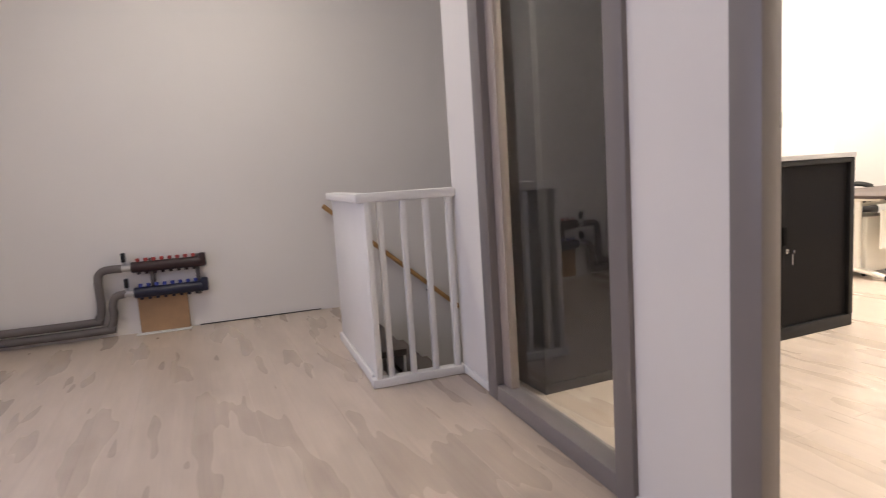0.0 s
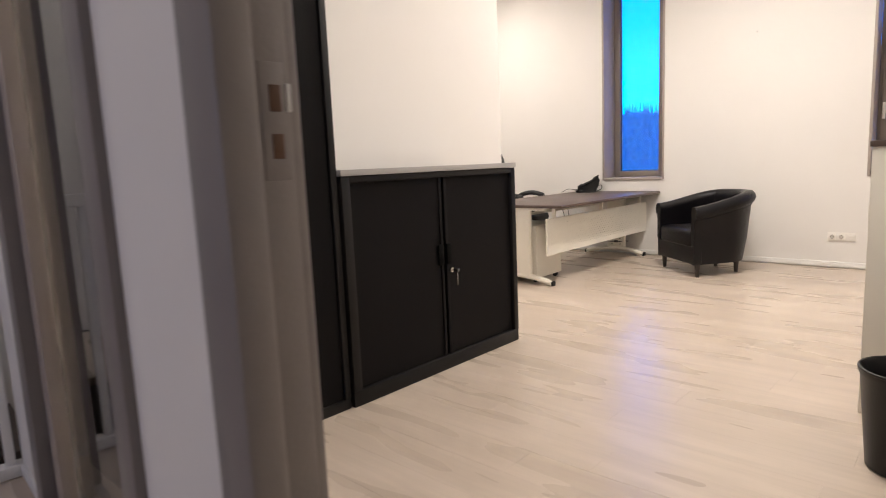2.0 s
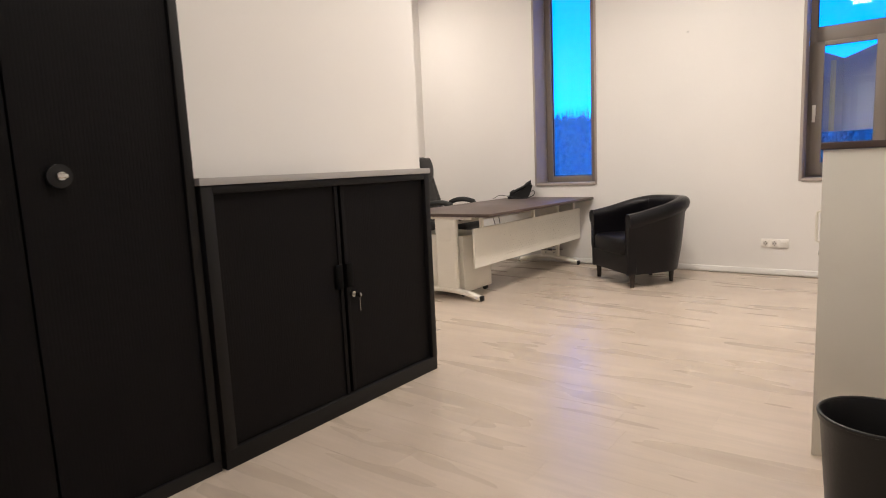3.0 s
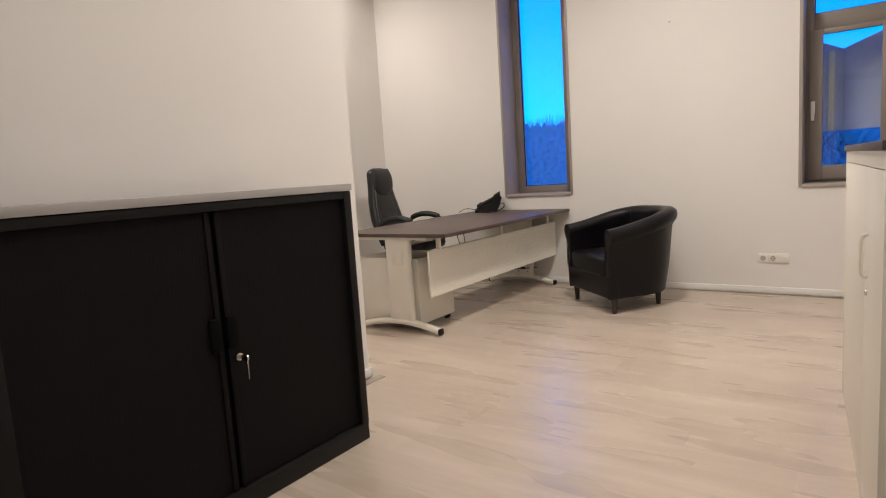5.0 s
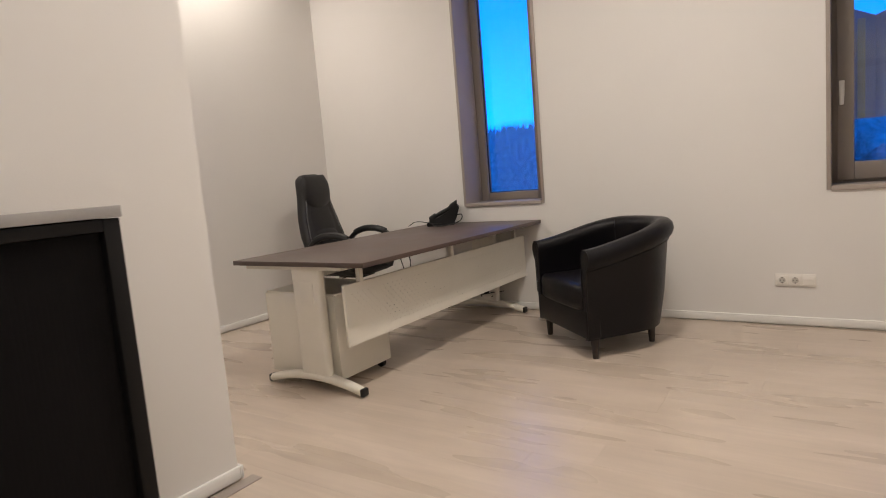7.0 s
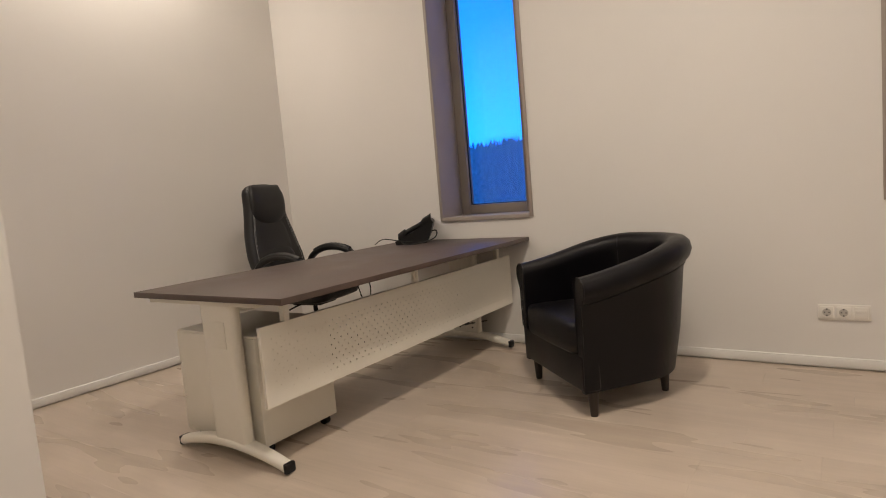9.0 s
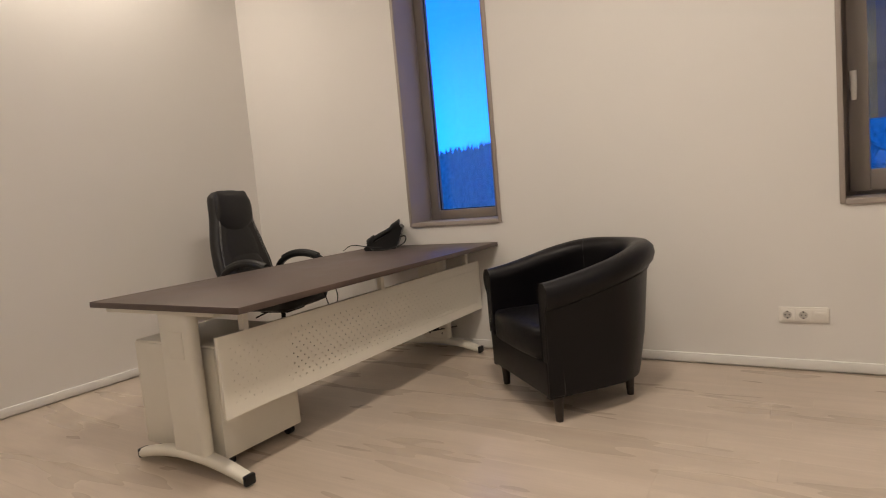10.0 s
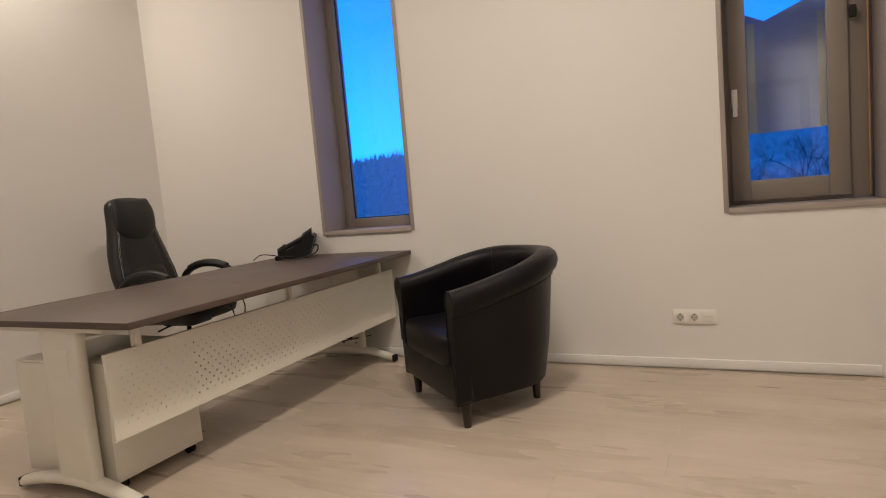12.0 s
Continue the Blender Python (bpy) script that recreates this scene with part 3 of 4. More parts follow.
# ---- drawer unit ----
ped = thing("drawer_pedestal", "white mobile drawer pedestal on black castors beneath the desk", "drawer unit", pose(6.42, 3.535, 0))
PW, PD, PZ0, PZ1 = 0.435, 0.575, 0.046, 0.537
part("body", boxes((0, PW, 0, PD - 0.02, PZ0, PZ1 - 0.012, 0.003)), CREAM, ped)
part("top", boxes((0, PW, 0, PD - 0.018, PZ1 - 0.011, PZ1, 0.003)), CREAM, ped)
for z0, z1 in ((0.046, 0.205), (0.21, 0.37), (0.375, 0.525)):
    part("drawer_front", boxes((0.003, PW - 0.003, PD - 0.02, PD, z0, z1, 0.003)), CREAM, ped)
for x, y in ((0.05, 0.045), (PW - 0.04, 0.045), (0.05, PD - 0.06), (PW - 0.04, PD - 0.06)):
    bm = rod(bmesh.new(), (x - 0.014, y, 0.0235), (x + 0.014, y, 0.0235), 0.0235, 0.0235, 20)
    box(bm, x - 0.02, x + 0.02, y - 0.02, y + 0.02, 0.03, 0.0455, 0.003)
    part("castor", bm, BLACKPLASTIC, ped)


# ---- office chair ----
ch = thing("office_chair", "black leather high-back office chair with grey stitching at the desk", "office chair", pose(7.80, 4.62, 0, 0, 0, 9))


def back_center(z):
    u = (z - 0.46) / 0.78
    return 0.24 + 0.17 * u + 0.03 * math.sin(math.pi * u * 1.2)


def half_width(z):
    pts = [(0.46, 0.21), (0.55, 0.262), (0.72, 0.27), (0.88, 0.24), (1.0, 0.205), (1.08, 0.19), (1.17, 0.184), (1.21, 0.17), (1.235, 0.135), (1.245, 0.07)]
    for (a, wa), (b, wb) in zip(pts, pts[1:]):
        if z <= b:
            return wa + (wb - wa) * (z - a) / (b - a)
    return pts[-1][1]


zs = [0.46 + 0.0265 * k for k in range(28)] + [1.19, 1.205, 1.22, 1.232, 1.24, 1.245]
bm = bmesh.new()
loft(bm, [[(a, back_center(z) + b + 0.02 * (abs(a) / 0.25) ** 2 * -1, z) for a, b in rounded(half_width(z), 0.045 if z < 1.2 else 0.045 * max(0.3, (1.25 - z) / 0.05), min(half_width(z), 0.04) * (1 if z < 1.2 else max(0.28, (1.25 - z) / 0.05)))] for z in zs])
back = part("backrest", bm, CHAIRHIDE, ch, smooth=60)


def cushion(w, d, n=32):
    """The outline of a plump cushion of half sizes w, d."""
    out = []
    for k in range(n):
        c, q = math.cos(2 * math.pi * k / n), math.sin(2 * math.pi * k / n)
        out.append((w * math.copysign(abs(c) ** 0.75, c), d * math.copysign(abs(q) ** 0.6, q)))
    return out


def pad(z0, z1, wf, bulge, sag=0.0, taper=0.55):
    bm = bmesh.new()
    rings = []
    n = 16
    for k in range(n + 1):
        u = k / n
        z = z0 + (z1 - z0) * u
        s = max(0.04, math.sin(math.pi * u)) ** 0.45
        w = half_width(min(z, 1.2)) * wf * (1 - taper + taper * s)
        rings.append([(a, back_center(z) - 0.043 + b, z - sag * (1 - u) * (1 - (a / w) ** 2)) for a, b in cushion(w, bulge * s)])
    return loft(bm, rings)


part("head_pad", pad(1.01, 1.237, 0.95, 0.045, 0.075, 0.16), CHAIRHIDE, back, smooth=60)
part("back_pad", pad(0.58, 1.02, 0.70, 0.024, 0.0, 0.2), CHAIRHIDE, back, smooth=60)
part("lumbar_pad", pad(0.62, 0.80, 0.60, 0.04, 0.03), CHAIRHIDE, back, smooth=60)
for s in (-1, 1):
    for o in (0.80, 0.85):
        bm = tube(bmesh.new(), [(s * half_width(min(z, 1.19)) * o, back_center(z) - 0.0455 - 0.02 * (half_width(z) * o / 0.25) ** 2, z) for z in [0.5 + 0.02 * k for k in range(34)]], 0.0014, 5)
        part("stitching", bm, STITCH, back)
bm = bmesh.new()
rings = []
for z, w, d, r in ((0.40, 0.22, 0.21, 0.09), (0.415, 0.25, 0.245, 0.09), (0.45, 0.262, 0.255, 0.09), (0.49, 0.26, 0.25, 0.09), (0.515, 0.235, 0.225, 0.09), (0.522, 0.18, 0.17, 0.08)):
    rings.append([(a, b, z) for a, b in rounded(w, d, r)])
loft(bm, rings)
part("seat", bm, CHAIRHIDE, ch, smooth=60)
for s in (-1, 1):
    pts = curve_pts([(s * 0.25, 0.22, 0.47), (s * 0.29, 0.24, 0.59), (s * 0.295, 0.20, 0.68), (s * 0.295, 0.08, 0.728), (s * 0.295, -0.06, 0.725), (s * 0.295, -0.17, 0.67), (s * 0.285, -0.16, 0.55), (s * 0.25, -0.12, 0.45)], 8)
    bm = bmesh.new()
    rings = []
    for i, p in enumerate(pts):
        d = (pts[min(i + 1, len(pts) - 1)] - pts[max(i - 1, 0)]).normalized()
        side_v = Vector((1, 0, 0))
        up = d.cross(side_v).normalized()
        rings.append([p + side_v * a + up * b for a, b in rounded(0.028, 0.019, 0.015, 3)])
    loft(bm, rings)
    arm = part("armrest", bm, BLACKPLASTIC, ch)
    part("arm_pad", tube(bmesh.new(), [p + Vector((0, 0, 0.012)) for p in pts[18:38]], 0.024, 10), CHAIRHIDE, arm)
bm = boxes((-0.1, 0.1, -0.12, 0.12, 0.365, 0.40, 0.008))
part("mechanism", bm, BLACKPLASTIC, ch)
part("tilt_lever", tube(bmesh.new(), [(-0.08, 0.02, 0.385), (-0.22, 0.0, 0.38), (-0.29, -0.01, 0.375)], 0.006), BLACKMETAL, ch)
part("gas_column", rod(rod(bmesh.new(), (0, 0, 0.10), (0, 0, 0.25), 0.028), (0, 0, 0.25), (0, 0, 0.37), 0.016), BLACKMETAL, ch)
for k in range(5):
    a = radians(20 + 72 * k)
    c, s = math.cos(a), math.sin(a)
    bm = bmesh.new()
    rings = []
    for r, w, z, h in ((0.02, 0.034, 0.105, 0.022), (0.15, 0.028, 0.10, 0.018), (0.31, 0.02, 0.075, 0.012)):
        rings.append([(r * c - q * s, r * s + q * c, z + b) for q, b in rounded(w, h, h * 0.9, 3)])
    loft(bm, rings)
    leg = part("base_leg", bm, BLACKPLASTIC, ch)
    bm = rod(bmesh.new(), (0.30 * c + 0.024 * s, 0.30 * s - 0.024 * c, 0.028), (0.30 * c - 0.024 * s, 0.30 * s + 0.024 * c, 0.028), 0.028, 0.028, 18)
    rod(bm, (0.30 * c, 0.30 * s, 0.03), (0.30 * c, 0.30 * s, 0.075), 0.008)
    part("castor", bm, BLACKPLASTIC, leg)

# ---- desk telephone ----
ph = thing("desk_phone", "black office desk telephone with handset standing on the desk", "telephone", pose(8.25, 4.0, DZ, 0, 0, 212) @ Matrix.Scale(1.16, 4))
bm = bmesh.new()
sec = [(-0.115, 0.0), (-0.12, 0.02), (0.03, 0.092), (0.075, 0.13), (0.105, 0.138), (0.118, 0.122), (0.095, 0.05), (0.07, 0.0)]
loft(bm, [[(w, a, b) for a, b in sec] for w in (-0.105, -0.1, 0.1, 0.105)])
bs = part("base", bm, BLACKPLASTIC, ph)
tiltm = pose(0, 0.06, 0.104, 43, 0, 0)
part("display", box(bmesh.new(), -0.09, 0.03, -0.03, 0.035, -0.002, 0.008, 0.002, 2, tiltm), SCREEN, bs, "grey display")
for i in range(4):
    for j in range(3):
        part("key_button", box(bmesh.new(), -0.08 + 0.03 * j, -0.06 + 0.03 * j, -0.085 + 0.026 * i, -0.068 + 0.026 * i, 0.0, 0.005, 0.0015, 1, pose(0, 0, 0.064, 23.3, 0, 0)), SCREEN, bs)
pts = curve_pts([(0.075, -0.10, 0.04), (0.075, -0.04, 0.076), (0.075, 0.03, 0.108), (0.075, 0.105, 0.148)], 6)
bm = bmesh.new()
rings = []
for i, p in enumerate(pts):
    w = 0.024 if 4 < i < len(pts) - 5 else 0.03
    rings.append([(p.x + a, p.y, p.z + b) for a, b in rounded(w, 0.016 if 4 < i < len(pts) - 5 else 0.027, 0.014, 3)])
loft(bm, rings)
part("handset", bm, BLACKPLASTIC, ph)
part("handset_cord", tube(bmesh.new(), curve_pts([(0.08, -0.09, 0.03), (0.14, -0.06, 0.006), (0.16, 0.03, 0.006), (0.13, 0.12, 0.03), (0.09, 0.13, 0.07), (0.05, 0.07, 0.06)], 8), 0.004, 6), CABLE, ph)
part("line_cord", tube(bmesh.new(), curve_pts([(0.06, 0.05, 0.01), (0.12, -0.06, 0.02), (0.08, -0.19, 0.04), (0.0, -0.26, 0.006)], 8), 0.003, 6), CABLE, ph)
for k, (xa, xb) in enumerate(((7.42, 7.44), (7.52, 7.50))):
    cb = tube(bmesh.new(), curve_pts([(xa, 3.86, 0.708), (xa + 0.01, 3.84, 0.55), (xb + 0.02, 3.80, 0.46), (xb + 0.25, 3.68, 0.30), (8.0, 3.62, 0.20), (8.405, 3.56, 0.15)], 8), 0.004, 6)
    tagged(part("cable", cb, CABLE, None, "thin black cable hanging below the desk"), category="cable", group="cables under the desk")

# ---- tub armchair ----
tub = thing("tub_armchair", "black faux leather tub armchair on short dark wooden legs", "armchair", pose(7.79, 2.465, 0, 0, 0, 138.6))


def tub_path():
    pts = []
    for k in range(9):
        pts.append((0.335 - 0.355 * k / 9, -0.355))
    for k in range(33):
        a = math.pi * k / 32
        pts.append((-0.02 - 0.355 * math.sin(a), -0.355 * math.cos(a)))
    for k in range(9):
        pts.append((-0.02 + 0.355 * (k + 1) / 9, 0.355))
    return pts


line = tub_path()
rings, bead = [], []
for i, (x, y) in enumerate(line):
    ax, ay = line[max(i - 1, 0)]
    bx_, by_ = line[min(i + 1, len(line) - 1)]
    d = Vector((bx_ - ax, by_ - ay, 0)).normalized()
    nrm = Vector((d.y, -d.x, 0))
    if nrm.dot(Vector((x + 0.02, y, 0))) < 0:
        nrm = -nrm
    u = min(1, max(0, (0.335 - x) / 0.62))
    h = 0.65 + 0.12 * (0.5 * u + 0.5 * u * u * (3 - 2 * u))
    q = 0.68 + 0.32 * u
    tp = 0.015 + 0.05 * u
    sec = [(-tp, 0.118), (-tp * 0.5, 0.32), (-0.004, h - 0.135), (0.006, h - 0.118), (0.026, h - 0.095), (0.036, h - 0.06), (0.028, h - 0.025), (0.005, h - 0.004), (-0.03, h),
           (-0.065 * q, h - 0.008), (-0.088 * q, h - 0.032), (-0.094 * q, h - 0.065), (-0.085 * q, h - 0.10), (-0.088 * q, 0.36), (-0.08 * q, 0.26), (-0.07 * q, 0.118)]
    rings.append([Vector((x, y, 0)) + nrm * a + Vector((0, 0, z)) for a, z in sec])
    bead.append(Vector((x, y, h - 0.127)) + nrm * 0.001)
bm = bmesh.new()
loft(bm, rings)
shell = part("shell", bm, LEATHER, tub, smooth=65)
part("seam_piping", tube(bmesh.new(), bead, 0.004, 6), LEATHER, shell)
for i in (16, 34):
    part("back_seam", tube(bmesh.new(), curve_pts([p.copy() for p in rings[i][9:14]], 3), 0.0025, 5), DARK, shell)
for s in (-1, 1):
    pts = [(0.337, s * (0.355 + a), z) for a, z in [(-0.004, 0.3), (0.0, 0.515), (0.026, 0.555), (0.036, 0.59), (0.028, 0.625), (0.005, 0.646), (-0.03, 0.65), (-0.044, 0.642), (-0.06, 0.618), (-0.064, 0.585), (-0.058, 0.55), (-0.06, 0.36), (-0.058, 0.3)]]
    part("arm_front_piping", tube(bmesh.new(), pts, 0.003, 6), LEATHER, shell)
bm = bmesh.new()
seat_outline = [(0.33, -0.292), (0.35, -0.22), (0.355, 0.0), (0.35, 0.22), (0.33, 0.292), (0.1, 0.285), (-0.03, 0.268)] + [(-0.03 - 0.25 * math.sin(math.pi * k / 12), 0.268 * math.cos(math.pi * k / 12)) for k in range(1, 12)] + [(-0.03, -0.268), (0.1, -0.285)]
rings = []
for z, s in ((0.285, 0.97), (0.295, 0.995), (0.33, 1.0), (0.385, 1.0), (0.415, 0.985), (0.43, 0.94), (0.437, 0.84), (0.44, 0.6), (0.441, 0.2)):
    rings.append([(0.03 + (x - 0.03) * s, y * s, z) for x, y in seat_outline])
loft(bm, rings)
part("seat_cushion", bm, LEATHER, tub, smooth=65)
part("front_panel", boxes((0.25, 0.3385, -0.342, 0.342, 0.122, 0.292, 0.014, 3)), LEATHER, tub)
bm = bmesh.new()
base = [(0.30, -0.3), (0.30, 0.3)] + [(-0.02 - 0.26 * math.sin(math.pi * k / 14), 0.3 * math.cos(math.pi * k / 14)) for k in range(15)]
loft(bm, [[(x, y, z) for x, y in base] for z in (0.125, 0.15)])
part("underside", bm, DARK, tub)
for x, y in ((0.28, 0.31), (0.28, -0.31), (-0.19, 0.17), (-0.19, -0.17)):
    part("leg", rod(bmesh.new(), (x, y, 0.0), (x, y, 0.165), 0.017, 0.029, 16), LEGWOOD, tub)

# ---- wall sockets ----
so = thing("wall_socket", "white wall plate with two sockets and a data outlet", "wall socket", pose(XW, 1.466, 0.297))
part("plate", boxes((-0.010, 0.0, -0.112, 0.112, -0.04, 0.04, 0.004)), SOCKET, so)
for y in (0.073, 0.001):
    bm = boxes((-0.014, -0.008, y - 0.03, y + 0.03, -0.03, 0.03, 0.003))
    ins = part("socket_insert", bm, SOCKET, so)
    # flat disc; its darker plastic colour paints the shade inside the well
    bm = rod(bmesh.new(), (-0.0148, y, 0), (-0.012, y, 0), 0.0195, 0.0195, 24)
    well = part("socket_well", bm, material("socket_shadow_plastic", (0.5, 0.47, 0.43), 0.4), ins)
    for dy in (-0.0095, 0.0095):
        part("pin_hole", rod(bmesh.new(), (-0.0155, y + dy, 0), (-0.0125, y + dy, 0), 0.003), DARK, ins)
    for za in (-0.02, 0.013):
        part("earth_clip", boxes((-0.0155, -0.0125, y - 0.003, y + 0.003, za, za + 0.007)), DARK, ins)
part("data_insert", boxes((-0.014, -0.008, -0.102, -0.042, -0.03, 0.03, 0.003), (-0.016, -0.013, -0.095, -0.049, -0.002, 0.018, 0.002)), SOCKET, so)
nail = tagged(part("wall_nail", rod(bmesh.new(), (XW - 0.02, 2.24, 2.28), (XW, 2.24, 2.285), 0.004), DARK, None, "small nail stuck in the white wall"), category="nail")

# ---- stair balustrade ----
rail = thing("balustrade", "white painted wooden balustrade round the stairwell", "balustrade")
part("newel_post", boxes((1.78, 1.815, 3.21, 3.27, 0.0, 1.03, 0.004)), TRIM, rail)
part("handrail", boxes((1.735, XP, 3.205, 3.275, 1.02, 1.072, 0.012)), TRIM, rail)
part("base_rail", boxes((1.757, XP, 3.205, 3.275, 0.002, 0.05, 0.006)), TRIM, rail)
for k in range(4):
    x = 1.868 + 0.131 * k
    part("baluster", boxes((x - 0.016, x + 0.016, 3.224, 3.256, 0.045, 1.03, 0.004)), TRIM, rail)
part("parapet_panel", boxes((1.785, 1.815, 3.27, 4.36, 0.0, 1.02, 0.003)), TRIM, rail, "solid white parapet board")
part("parapet_cap", boxes((1.748, 1.84, 3.278, 4.372, 1.018, 1.07, 0.012)), TRIM, rail)
part("parapet_skirting", boxes((1.764, 1.783, 3.278, 4.36, 0.002, 0.06, 0.004)), TRIM, rail)
askew(rail)

hr = thing("wall_handrail", "round varnished wooden handrail sloping down the stair wall", "handrail")
part("rail", rod(bmesh.new(), (1.87, YH - 0.06, 0.94), (4.2, YH - 0.06, -1.1), 0.021), WOOD, hr)
for t in (0.1, 0.4, 0.65, 0.9):
    x, z = 1.87 + 2.33 * t, 0.94 - 2.04 * t
    part("bracket", tube(bmesh.new(), [(x, YH - 0.06, z - 0.02), (x, YH - 0.055, z - 0.06), (x, YH, z - 0.07)], 0.008), BLACKMETAL, hr)
askew(hr)
stairs = thing("stairs", "dark stairs going down along the hall wall", "stairs", kind="structure")
for k in range(13):
    part("step", boxes((2.05 + 0.225 * k, 2.05 + 0.225 * (k + 1) + 0.03, 4.55, YH, -0.2 * (k + 1) - 0.05, -0.2 * (k + 1))), STAIRM, stairs)
    part("riser", boxes((2.05 + 0.225 * k, 2.05 + 0.225 * k + 0.018, 4.55, YH, -0.2 * (k + 1), -0.2 * k - (0.012 if k == 0 else 0.05))), TRIM, stairs)
askew(stairs)
askew(structure("floor_landing", boxes((1.70, 2.05, 4.30, YH, -0.05, -0.002)), OAK, "laminate landing at the head of the stairs", "floor"))

# ---- underfloor heating manifold ----
mf = thing("heating_manifold", "underfloor heating manifold with red and blue bars on the hall wall", "heating manifold")
YM = YH - 0.075
for z, mat, cap, nm in ((0.56, REDM, REDCAP, "flow_bar"), (0.35, BLUEM, BLUECAP, "return_bar")):
    bm = rod(bmesh.new(), (0.48, YM, z), (1.0, YM, z), 0.044, 0.044, 18)
    bar = part(nm, bm, mat, mf)
    for k in range(8):
        x = 0.53 + 0.06 * k
        part("valve_cap", rod(rod(bmesh.new(), (x, YM, z + 0.035), (x, YM, z + 0.06), 0.012), (x, YM, z + 0.05), (x, YM, z + 0.07), 0.017, 0.015), cap, bar)
        part("outlet", rod(bmesh.new(), (x, YM, z - 0.06), (x, YM, z - 0.03), 0.014), mat, bar)
    part("end_valve", boxes((0.99, 1.045, YM - 0.035, YM + 0.035, z - 0.04, z + 0.07, 0.012)), mat, bar)
    part("inlet_valve", rod(rod(bmesh.new(), (0.40, YM, z), (0.48, YM, z), 0.028), (0.43, YM, z), (0.43, YM, z + 0.05), 0.014), STEEL, bar)
    part("valve_lever", boxes((0.415, 0.445, YM - 0.03, YM + 0.02, z + 0.05, z + 0.125, 0.006)), BLACKPLASTIC, bar)
for x in (0.62, 0.97):
    part("bracket", boxes((x - 0.015, x + 0.015, YM + 0.03, YH, 0.28, 0.62, 0.003)), PIPE, mf)
for dz, xr, zt in ((0.145, 0.23, 0.56), (0.07, 0.31, 0.35)):
    pts = curve_pts([(XH + 0.25, YM, dz), (-1.0, YM, dz), (xr - 0.12, YM, dz), (xr - 0.03, YM, dz + 0.025), (xr, YM, dz + 0.12), (xr, YM, zt - 0.08), (xr + 0.03, YM, zt - 0.015), (xr + 0.09, YM, zt), (0.41, YM, zt)], 8)
    part("pipe", tube(bmesh.new(), pts, 0.032, 12), PIPE, mf, "grey insulated pipe along the skirting")
bm = bmesh.new()
box(bm, 0.49, 0.87, YH - 0.045, YH - 0.025, 0.0, 0.32, 0.003, 1)
pb = part("cover_board", bm, CARD, None, "brown board leaning on the wall below the manifold")
pb.matrix_world = HALL @ pose(-0.19, 0, 0)
tagged(pb, category="board")
scrap = tagged(part("plaster_scrap", boxes((0.46, 0.88, YH - 0.11, YH - 0.04, 0.0005, 0.008, 0.002)), TRIM, None, "white plaster strip on the floor under the manifold"), category="plaster")
scrap.matrix_world = HALL @ pose(-0.19, 0, 0)
mf.matrix_world = HALL @ pose(-0.19, 0, 0)

# ---- outside ----
structure("ground", boxes((8.9, 2500, -2500, 2500, -3.5, -3.3)), GRASS, "dull winter ground reaching to the horizon", "ground")
sc = thing("sun_screen", "folded blue-grey sheet screen hanging outside the window", "screen")
for (ya, za), (yb, zb) in (((1.36, 2.10), (1.033, 1.955)), ((1.033, 1.955), (0.62, 2.10))):
    bm = bmesh.new()
    xa, xb = (9.0, 9.12) if ya > 1.1 else (9.12, 9.0)
    loft(bm, [[(xa + o, ya, 1.29), (xb + o, yb, 1.29), (xb + o, yb, zb), (xa + o, ya, za)] for o in (0.0, 0.006)])
    part("panel", bm, SUNSCREEN, sc, smooth=0)
for y, x in ((1.112, 9.075), (0.752, 9.035)):
    part("edge_strip", boxes((x - 0.012, x - 0.004, y - 0.022, y + 0.022, 1.292, 1.94, 0.002)), SUNEDGE, sc)
part("hanger", boxes((8.785, 9.02, 1.335, 1.341, 1.88, 1.91), (8.785, 9.02, 0.64, 0.646, 1.9, 1.93)), GREY, sc)

rng = random.Random(7)


def twig(bm, a, d, length, r, depth):
    b = a + d * length
    q = d.to_track_quat("Z", "Y").to_matrix()
    ra = [bm.verts.new(a + q @ Vector((r * math.cos(2.094 * k), r * math.sin(2.094 * k), 0))) for k in range(3)]
    rb = [bm.verts.new(b + q @ Vector((0.6 * r * math.cos(2.094 * k), 0.6 * r * math.sin(2.094 * k), 0))) for k in range(3)]
    for k in range(3):
        bm.faces.new((ra[k], ra[(k + 1) % 3], rb[(k + 1) % 3], rb[k]))
    if depth:
        for k in range(3 if depth > 1 else 4):
            nd = (d + Vector((rng.uniform(-0.75, 0.75), rng.uniform(-0.75, 0.75), rng.uniform(-0.3, 0.4)))).normalized()
            twig(bm, a + d * length * rng.uniform(0.55, 1.0), nd, length * rng.uniform(0.55, 0.8), r * 0.55, depth - 1)


for x, y, hgt in ((25.0, -1.2, 2.2), (24.0, -4.0, 2.1), (27.0, -6.5, 2.25), (29.0, 1.2, 2.3), (27.0, 0.2, 2.1)):
    tr = thing("bare_tree", "small bare winter tree with many thin twigs", "tree", pose(x, y, -3.3), "bare trees outside")
    bm = bmesh.new()
    for k in range(3):
        twig(bm, Vector((0.15 * k, 0.1 * k, 0)), Vector((rng.uniform(-0.15, 0.15), rng.uniform(-0.2, 0.2), 1)).normalized(), hgt, 0.07, 6)
    part("branches", bm, TWIG, tr, smooth=0)
bm = bmesh.new()
prev = None
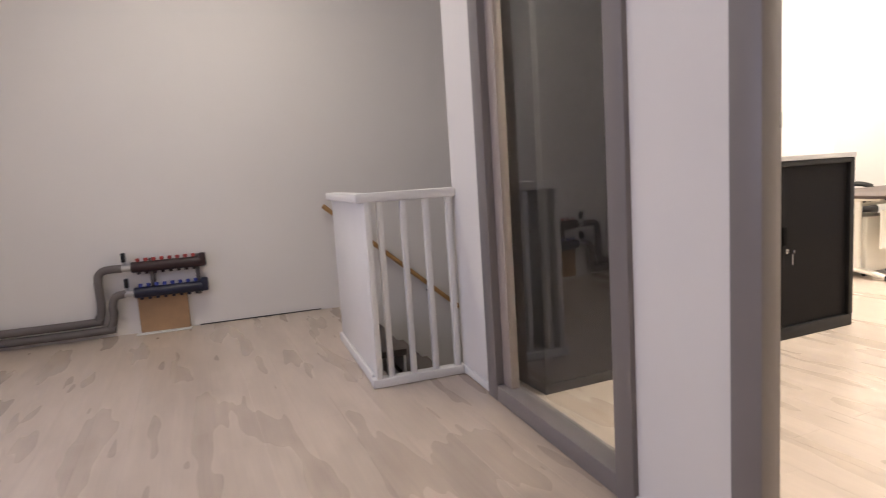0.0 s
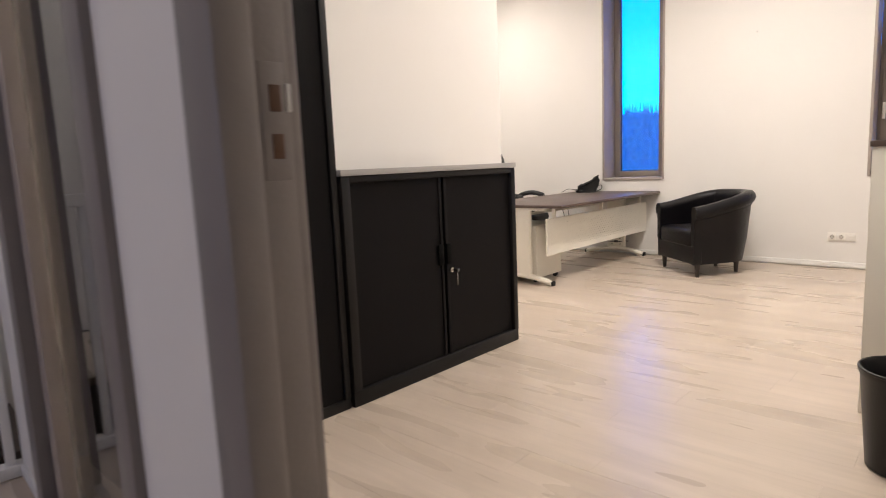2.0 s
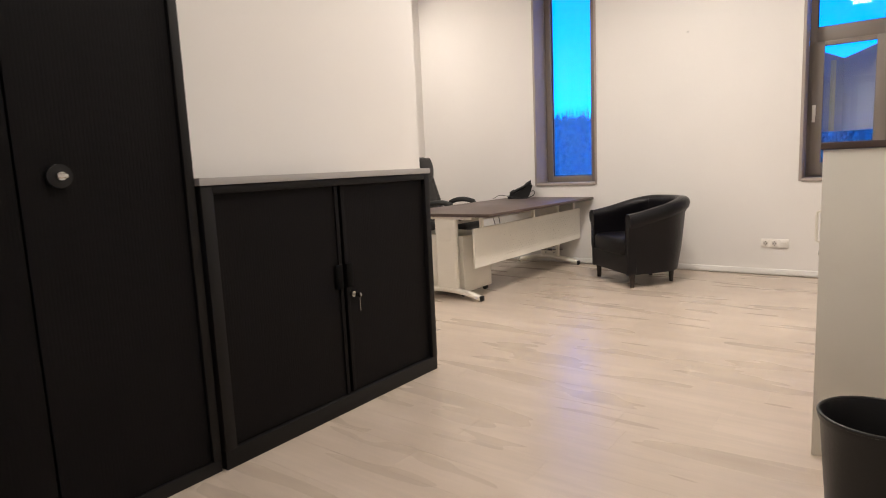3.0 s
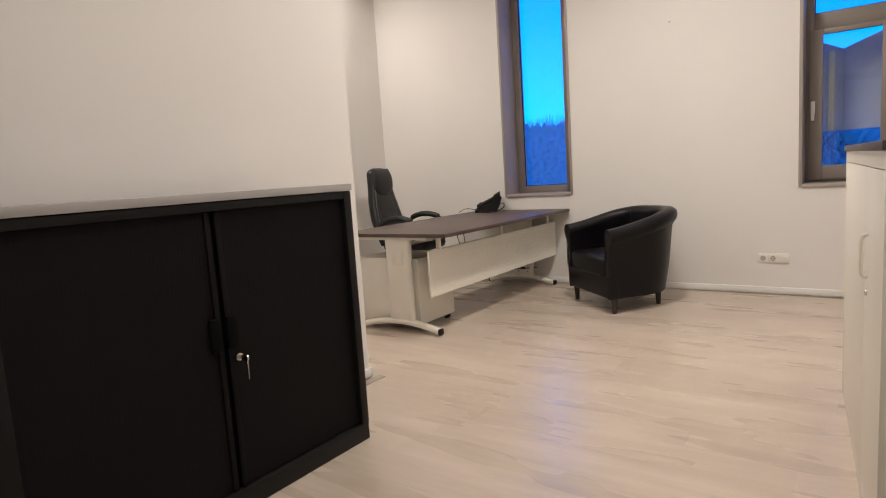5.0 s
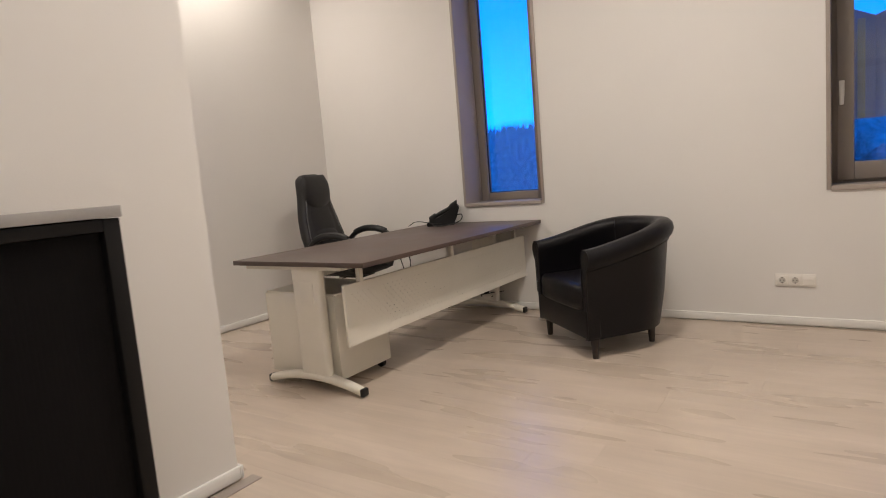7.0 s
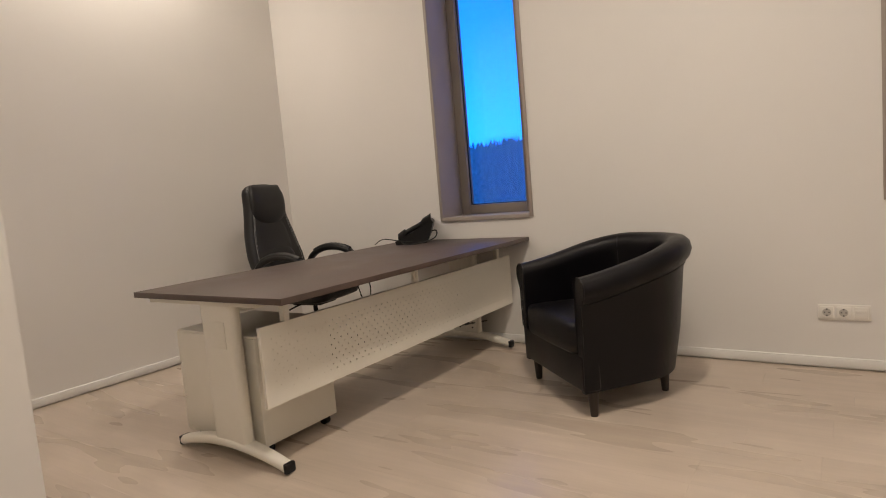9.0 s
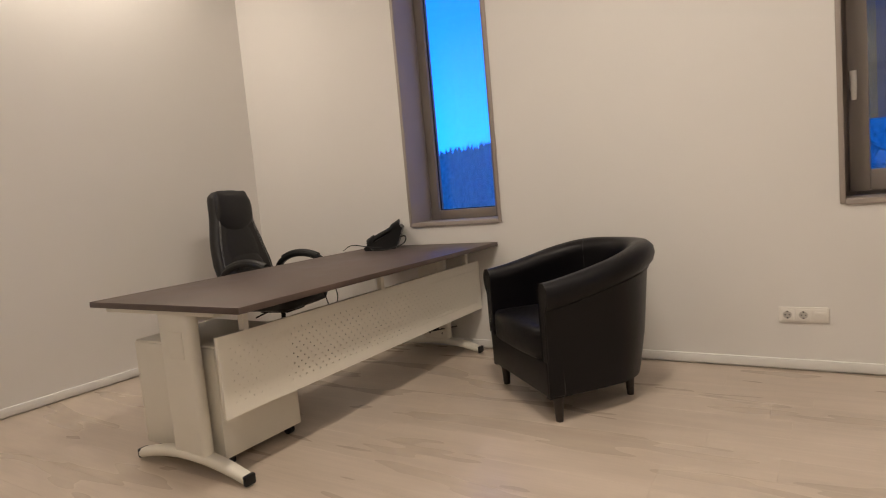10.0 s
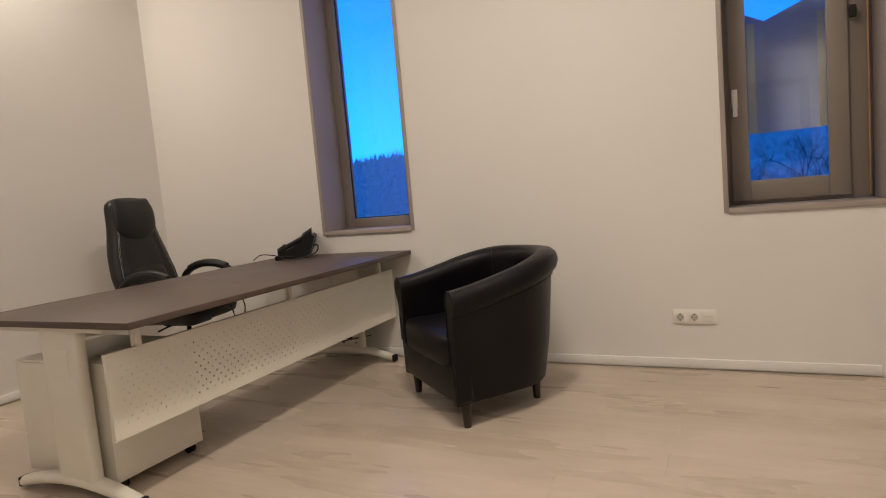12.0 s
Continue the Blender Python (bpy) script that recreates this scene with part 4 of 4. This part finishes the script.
for k in range(900):
    y = -60 + 0.155 * k
    h = 9.7 + 0.4 * math.sin(y * 0.21) + rng.uniform(-0.55, 0.35)
    cur = [bm.verts.new((72, y, z)) for z in (-3.3, h * 0.5 - 3.3, h - 3.3)]
    if prev:
        for j in (0, 1):
            bm.faces.new((prev[j], cur[j], cur[j + 1], prev[j + 1]))
    prev = cur
for k in range(5000):
    x, y = rng.uniform(76, 86), rng.uniform(-60, 80)
    h = (rng.uniform(9.9, 11.1) + 0.5 * math.sin(y * 0.21) - 4.4) * (x - 5) / 68 + 4.4
    w, lean = rng.uniform(0.02, 0.09), rng.uniform(-0.8, 0.8)
    q = [(x, y - w, -3.3), (x + 0.1, y + w, -3.3), (x, y + w * 0.6 + lean * 0.6, -3.3 + h * 0.75), (x, y + lean, -3.3 + h), (x, y - w * 0.6 + lean * 0.6, -3.3 + h * 0.7)]
    bm.faces.new([bm.verts.new(p) for p in q])
# far trees take the haze from their tinted base colour
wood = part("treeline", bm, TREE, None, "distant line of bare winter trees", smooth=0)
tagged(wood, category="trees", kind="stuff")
for k in range(4):
    cb = thing("site_cabin", "small pale cabin standing before the far trees", "cabin", pose(50.0, 24.6 + 1.35 * k, -3.3), "pale cabins")
    part("body", boxes((0, 2.4, -0.55, 0.55, 0, 2.2, 0.03)), OUTWHITE, cb)
    part("roof", boxes((-0.1, 2.5, -0.6, 0.6, 2.2, 2.35, 0.02)), SUNSCREEN, cb)

# ---- laminate boards ----
PLW, PLL = 0.192, 1.285
floor = structure("floor", boxes((XH - 0.4, XST, YS - 0.3, 5.8, -0.0115, -0.008), (XST, XP, YS, 3.25, -0.0115, -0.008), (XP, XC - 0.12, YS, YB, -0.0115, -0.008), (XC - 0.12, XW, YS, YN, -0.0115, -0.008)), SUB, "light grey-brown oak laminate floor boards", "floor")
prng = random.Random(3)
xg = XH - 0.3
while xg < XW - 0.01:
    x0, x1 = xg, min(xg + PLW, XW)
    xm = (x0 + x1) / 2
    lo, hi = YS, (5.8 if xm < XST else 3.26 if xm < XP else YB if xm < XC else YN)
    y = lo - prng.uniform(0.05, PLL - 0.05)
    while y < hi:
        ya, yb = max(y, lo), min(y + PLL, hi)
        if yb - ya > 0.02:
            bm = bmesh.new()
            g = 0.00015
            w, l2 = (x1 - x0) / 2 - g, (yb - ya) / 2 - g
            loft(bm, [[(-w, -l2, -0.008), (w, -l2, -0.008), (w, l2, -0.008), (-w, l2, -0.008)],
                      [(-w, -l2, -0.0003), (w, -l2, -0.0003), (w, l2, -0.0003), (-w, l2, -0.0003)],
                      [(0.0003 - w, 0.0003 - l2, 0), (w - 0.0003, 0.0003 - l2, 0), (w - 0.0003, l2 - 0.0003, 0), (0.0003 - w, l2 - 0.0003, 0)]])
            pl = part("plank", bm, OAK, floor, smooth=0)
            pl.location = (xm, (ya + yb) / 2, 0)
        y += PLL
    xg += PLW
